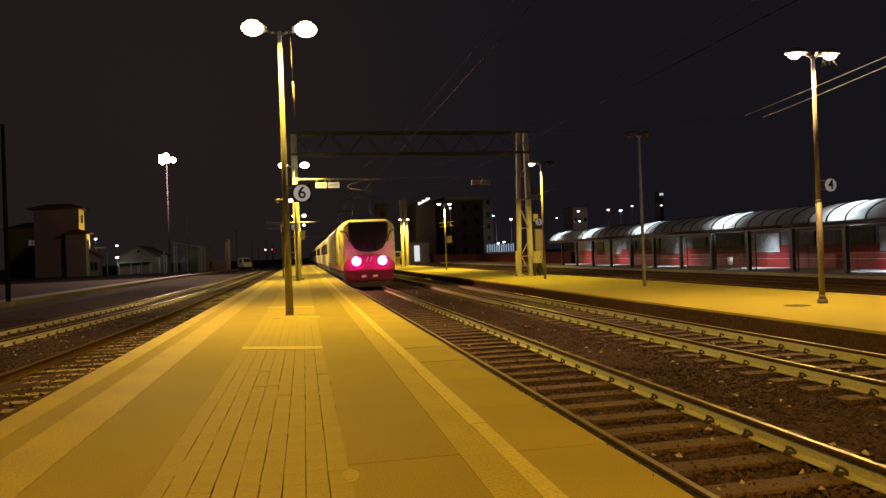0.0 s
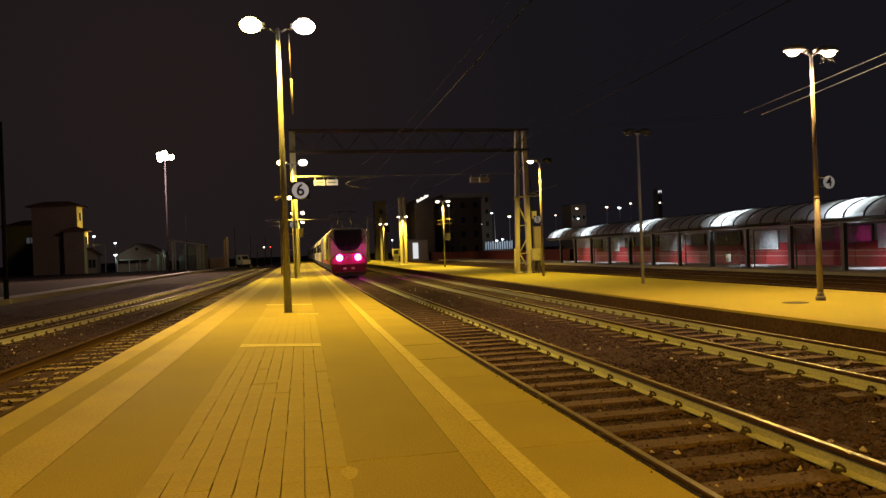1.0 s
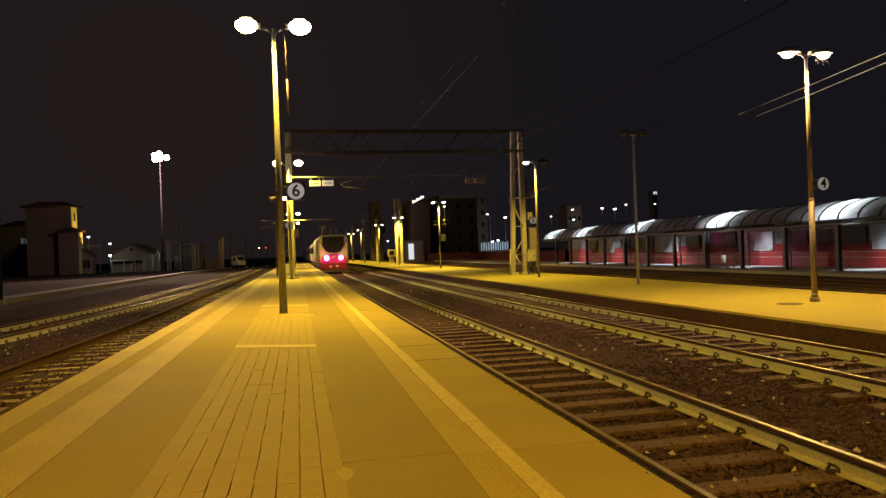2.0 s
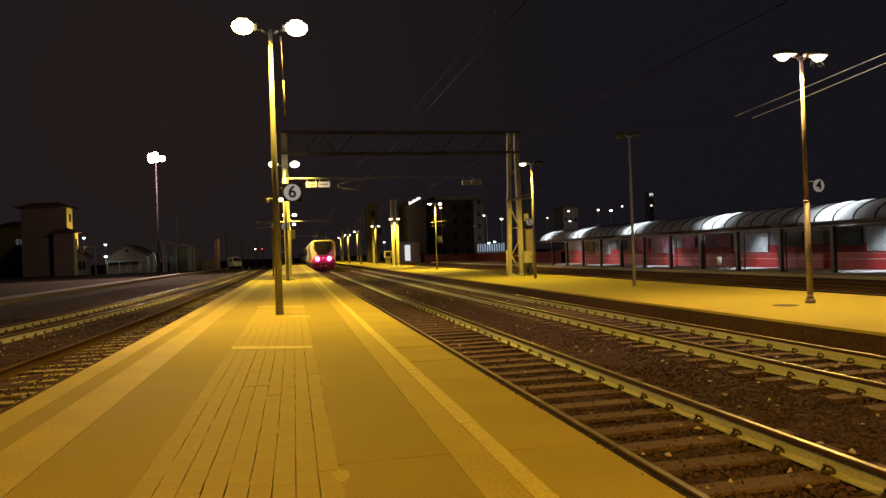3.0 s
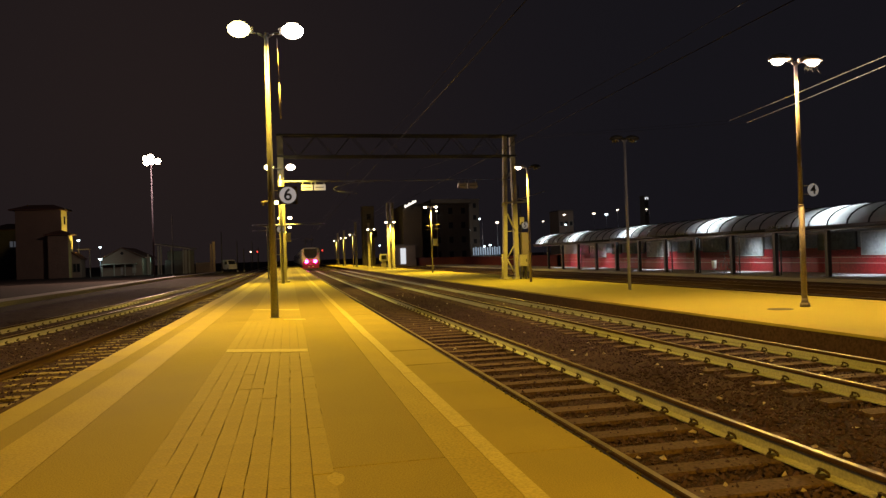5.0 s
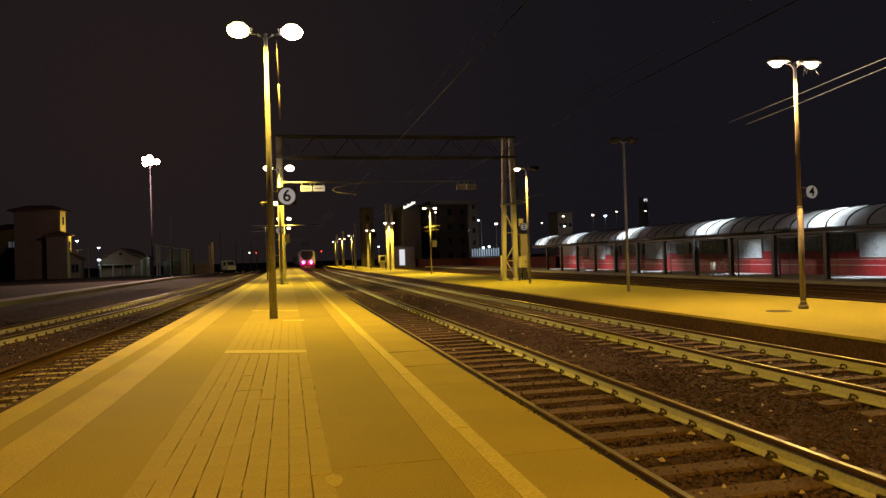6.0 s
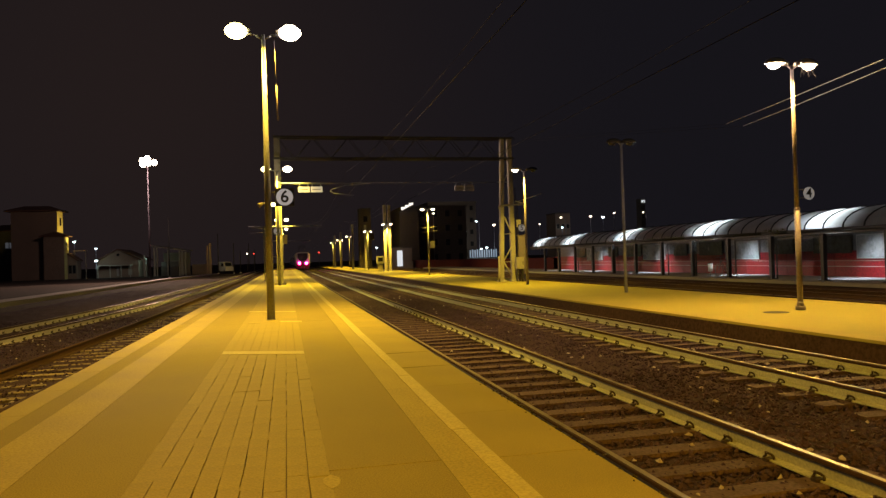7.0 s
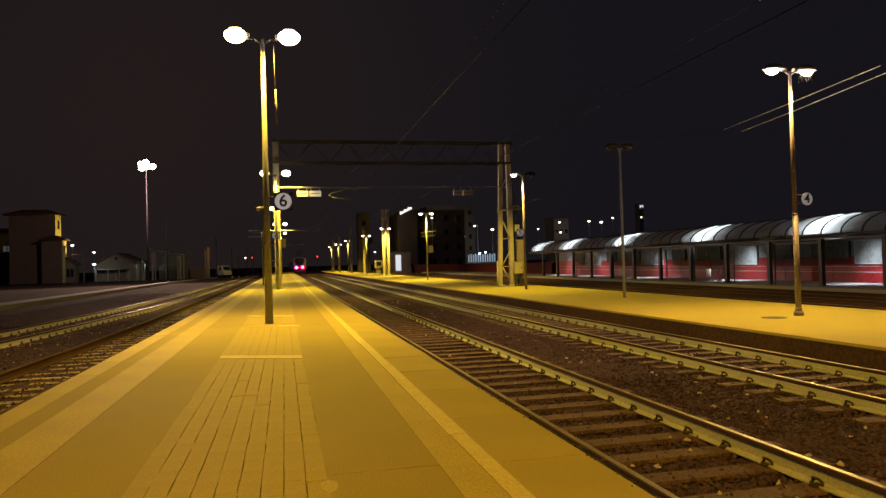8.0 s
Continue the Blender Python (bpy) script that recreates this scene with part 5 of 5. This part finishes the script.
for k, y in enumerate((-7.2, 15.16, 37.4, 60.0, 82.0, 105.0)):
    p = make_post(pose(-0.33, y, AZ), 6.0, 0.084, 0.040, (BOWL_A, BOWL_W), "grey steel lamp post with two lit sodium lamps", "lamps on the narrow platform", mat=GALV, globe=True)
    if k == 1:
        number_sign(p, 2.57, 0.345, "6", 0.35)
        bm = bb()
        tube(bm, (0.22, 0.05, 5.9), (0.24, 0.05, 4.9), 0.004)
        tube(bm, (0.24, 0.05, 4.95), (0.25, 0.05, 4.2), 0.022, 0.015, 8)
        part("hanging_cable", bm, BROWNPOLE, p)
        bm = bb()
        tube(bm, (-0.19, -0.02, 2.40), (-0.11, 0.0, 2.44), 0.05, 0.03, 12)
        tube(bm, (-0.12, 0.0, 2.44), (0, 0, 2.44), 0.02, 0.02, 6)
        part("loudspeaker", bm, SIGNGREY, p, "small pale horn loudspeaker")
    if k == 2:
        number_sign(p, 2.83, -0.06, "7", 0.36, face=DISC_DIM)
    if k == 3:
        bm = bb()
        box(bm, 0.10, 0.52, -0.03, 0.03, 2.75, 3.5)
        bevelled(bm, 0.01, 1)
        part("notice_plate", bm, SIGNGREY, p, "pale grey notice plate")
    for s in (-0.55, 0.55):
        bulb("sodium_lamp", (-0.33 + s, y, AZ + 5.85), POWER_A * (2.65 if k == 0 else 1.2 if k == 1 else 1.35), SODIUM[min(k, 2)], cone=156 if k < 2 else 158, blend=0.28 if k < 2 else 0.6)

for y, x, mats in ((14.2, 11.72, (BOWL_W, BOWL_W)), (33.4, 11.80, (BOWL_W, BOWL_OFF)), (60.0, 12.2, (BOWL_W, BOWL_W)), (84.5, 12.1, (BOWL_W, BOWL_W)),
                   (105.0, 12.1, (BOWL_W, BOWL_W)), (126.0, 11.2, (BOWL_W, BOWL_W)), (146.0, 11.0, (BOWL_W, BOWL_W)), (166.0, 10.9, (BOWL_W, BOWL_W))):
    p = make_post(pose(x, y, BZ), 5.75, 0.064, 0.05, mats, "brown painted lamp post with two sodium lamps", "lamps on the wide platform",
                  arm=0.42, split=2.35 if y < 20 else 0, mat=BROWNPOLE if y < 40 else GALV)
    if 0 < y < 20:
        number_sign(p, 2.73, 0.33, "4", 0.30, plate=False, face=DISC_DIM)
    elif 0 < y < 40:
        number_sign(p, 2.85, -0.22, "5", 0.34, face=DISC_DIM)
    if 50 < y < 70:
        bm = bb()
        box(bm, 0.12, 0.56, -0.03, 0.03, 2.35, 2.95)
        bevelled(bm, 0.01, 1)
        part("notice_plate", bm, SIGNGREY, p, "pale grey notice plate")
        for z in (3.75, 4.1):
            bm = bb()
            tube(bm, (-0.5, 0, z), (0.8, 0, z + 0.12), 0.025, 0.02, 6)
            part("cross_arm", bm, STEEL, p)
    for s, m in zip((-0.42, 0.42), mats):
        if m is BOWL_W:
            bulb("amber_lamp", (x + s, y, BZ + 5.43), POWER_B * (1.0 if y < 20 else 2.2), PALE_AMBER if y < 20 else AMBER, cone=146 if y < 20 else 160, blend=0.3 if y < 20 else 0.55)
            # bare lamps added beside the two heads, to light wires and pole
            if y < 20:
                data = bpy.data.lights.new("spill_lamp", "POINT")
                data.energy, data.color, data.shadow_soft_size = 300, (1.0, 0.70, 0.42), 0.1
                new("spill_lamp", data).location = (x + s * 1.2, y + 0.5, BZ + 5.36)
make_post(pose(12.15, 23.65, BZ), 5.5, 0.058, 0.042, (BOWL_OFF, BOWL_OFF), "slim unlit lamp post on the wide platform", "lamps on the wide platform", arm=0.3, mat=SLIM)

bm = bb()
tube(bm, (10.9, 14.0, BZ - 0.02), (10.9, 14.0, BZ + 0.006), 0.28, 0.28, 24)
tagged(part("manhole_cover", bm, UNDER), "dark iron manhole cover in the platform", "manhole cover")
for x, y, z1 in ((12.05, 86.0, 8.2), (12.6, 86.0, 8.2), (12.4, 111.0, 7.0), (11.2, 120.0, 7.6), (11.0, 143.0, 7.2), (10.9, 160.0, 7.2)):
    m = thing("catenary_mast", "pale steel catenary mast on the wide platform", "mast", "catenary masts", at=pose(x, y, BZ))
    bm = bb()
    box(bm, -0.16, 0.16, -0.02, 0.02, 0, z1)
    for s in (-0.16, 0.14):
        box(bm, s, s + 0.02, -0.16, 0.16, 0, z1)
    part("shaft", bm, STEEL, m)
    bm = bb()
    box(bm, -0.3, 0.3, -0.3, 0.3, 0, 0.15)
    part("footing", bm, CONCRETE, m)
k = thing("ticket_machine", "pale ticket machine on a pedestal", "ticket machine", at=pose(14.0, 106, BZ))
bm = bb()
box(bm, -0.55, 0.55, -0.3, 0.3, 0.9, 2.0)
bevelled(bm, 0.04, 1)
part("case", bm, SIGNGREY, k)
bm = bb()
box(bm, -0.35, 0.35, -0.25, 0.25, 0, 0.9)
part("pedestal", bm, STEEL, k)
bm = bb()
box(bm, -0.35, 0.35, -0.315, -0.298, 1.2, 1.8)
part("screen", bm, PANE, k)
d = thing("display_board", "dark hanging display board beside a lamp", "display board", at=pose(12.6, 104.8, 0))
bm = bb()
box(bm, -0.4, 0.4, -0.15, 0.15, 4.7, 5.7)
part("case", bm, BEAM, d)
bm = bb()
tube(bm, (-0.5, 0, 5.6), (0.4, 0, 5.6), 0.03)
tube(bm, (-0.5, 0, BZ), (-0.5, 0, 5.65), 0.05)
part("bracket", bm, GALV, d)
make_gantry()
make_boxes_on_arm()
make_tangle()
fr = thing("sign_frame", "thin steel frame of a sign on the narrow platform", "sign frame", at=pose(0, 47.9, AZ))
for x in (-1.36, -0.52):
    bm = bb()
    tube(bm, (x, 0, 0), (x, 0, 3.55), 0.045, 0.045, 8)
    part("post", bm, GALV, fr)
for z in (1.6, 2.65, 3.5):
    bm = bb()
    tube(bm, (-1.36, 0, z), (-0.52, 0, z), 0.03, 0.03, 6)
    part("rail", bm, GALV, fr)
for y, z, x0, x1 in ((82.6, 5.85, -4.0, 4.2), (128.0, 5.5, -0.4, 4.4)):
    s = thing("span_bar", "pale cantilever bar on a catenary mast over the tracks", "cantilever", "cantilevers", at=pose(0, y, 0))
    bm = bb()
    tube(bm, (x0, 0, z), (x1, 0, z), 0.06, 0.05, 8)
    part("bar", bm, GALV, s)
    bm = bb()
    box(bm, -0.62, -0.36, 0.02, 0.24, AZ, z + 1.2)
    part("mast", bm, STEEL, s)
    if x0 < -1:
        bm = bb()
        sweep(bm, [(-4.0, -0.2, 5.8), (-2.6, -0.2, 5.65), (-1.6, -0.2, 5.45), (-1.4, -0.2, 5.3), (-1.7, -0.2, 5.2), (-4.0, -0.2, 5.15)], 0.035, 8)
        part("steady_arm", bm, GALV, s)
make_cabinet(pose(13.24, 38.3, BZ), 0.23, 0.4, 2.62, BROWNPOLE, "tall ochre-lit metal equipment cabinet beside the gantry leg")
make_cabinet(pose(12.93, 37.85, BZ), 0.22, 0.72, 1.36, STEEL, "small pale switch box on two legs beside the gantry leg")
make_wires()
make_canopy()
canopy_lights()
gutter_glints()
make_rear_wall()
make_screens()
make_bin()
make_bicycle()
make_floodlight()
build_distance()

LOCO = make_loco()
first_coach = make_coach()
COACHES = [first_coach] + [copy_thing(first_coach, pose(0, 0, 0)) for _ in range(6)]


def near_zone(rng):
    while True:
        y = 2.2 + 34 * rng.random() ** 1.9
        x = rng.uniform(1.9, 8.8)
        return x, y


make_stones("ballast_stones_east", 46000, near_zone, "loose crushed ballast stones between the rails")
make_stones("ballast_stones_west", 14000, lambda rng: (rng.uniform(-12, -2.6), 6 + 22 * rng.random() ** 1.5), "loose crushed ballast stones beside the platform", level=-0.175)
make_stones("pale_pebbles_west", 260, lambda rng: (rng.uniform(-9, -2.6), 6 + 22 * rng.random() ** 1.5), "scattered paler stones beside the platform", PEBBLE, -0.17)
make_stones("pale_pebbles_east", 300, near_zone, "scattered paler stones in the ballast", PEBBLE, -0.185, 1.25)
make_stones("kerb_debris", 170, lambda rng: (1.77 + 0.025 * rng.normal(), 4.9 + 0.9 * rng.normal()), "dark dirt and crumbs along the broken kerb edge", UNDER, AZ - 0.012, 0.5)
pave(PLAT_A)


def motions():
    """The departing train: the locomotive at its tail, coaches ahead."""
    times = (0, 1, 2, 3, 4, 5, 6, 7, 8)
    for k, ob in enumerate([LOCO] + COACHES):
        ahead = 0 if k == 0 else 19.5 + 26.2 * (k - 1)
        walk(ob, [(t, pose(3.378, 36.9 + 15.43 * t + ahead, 0)) for t in times])


motions()
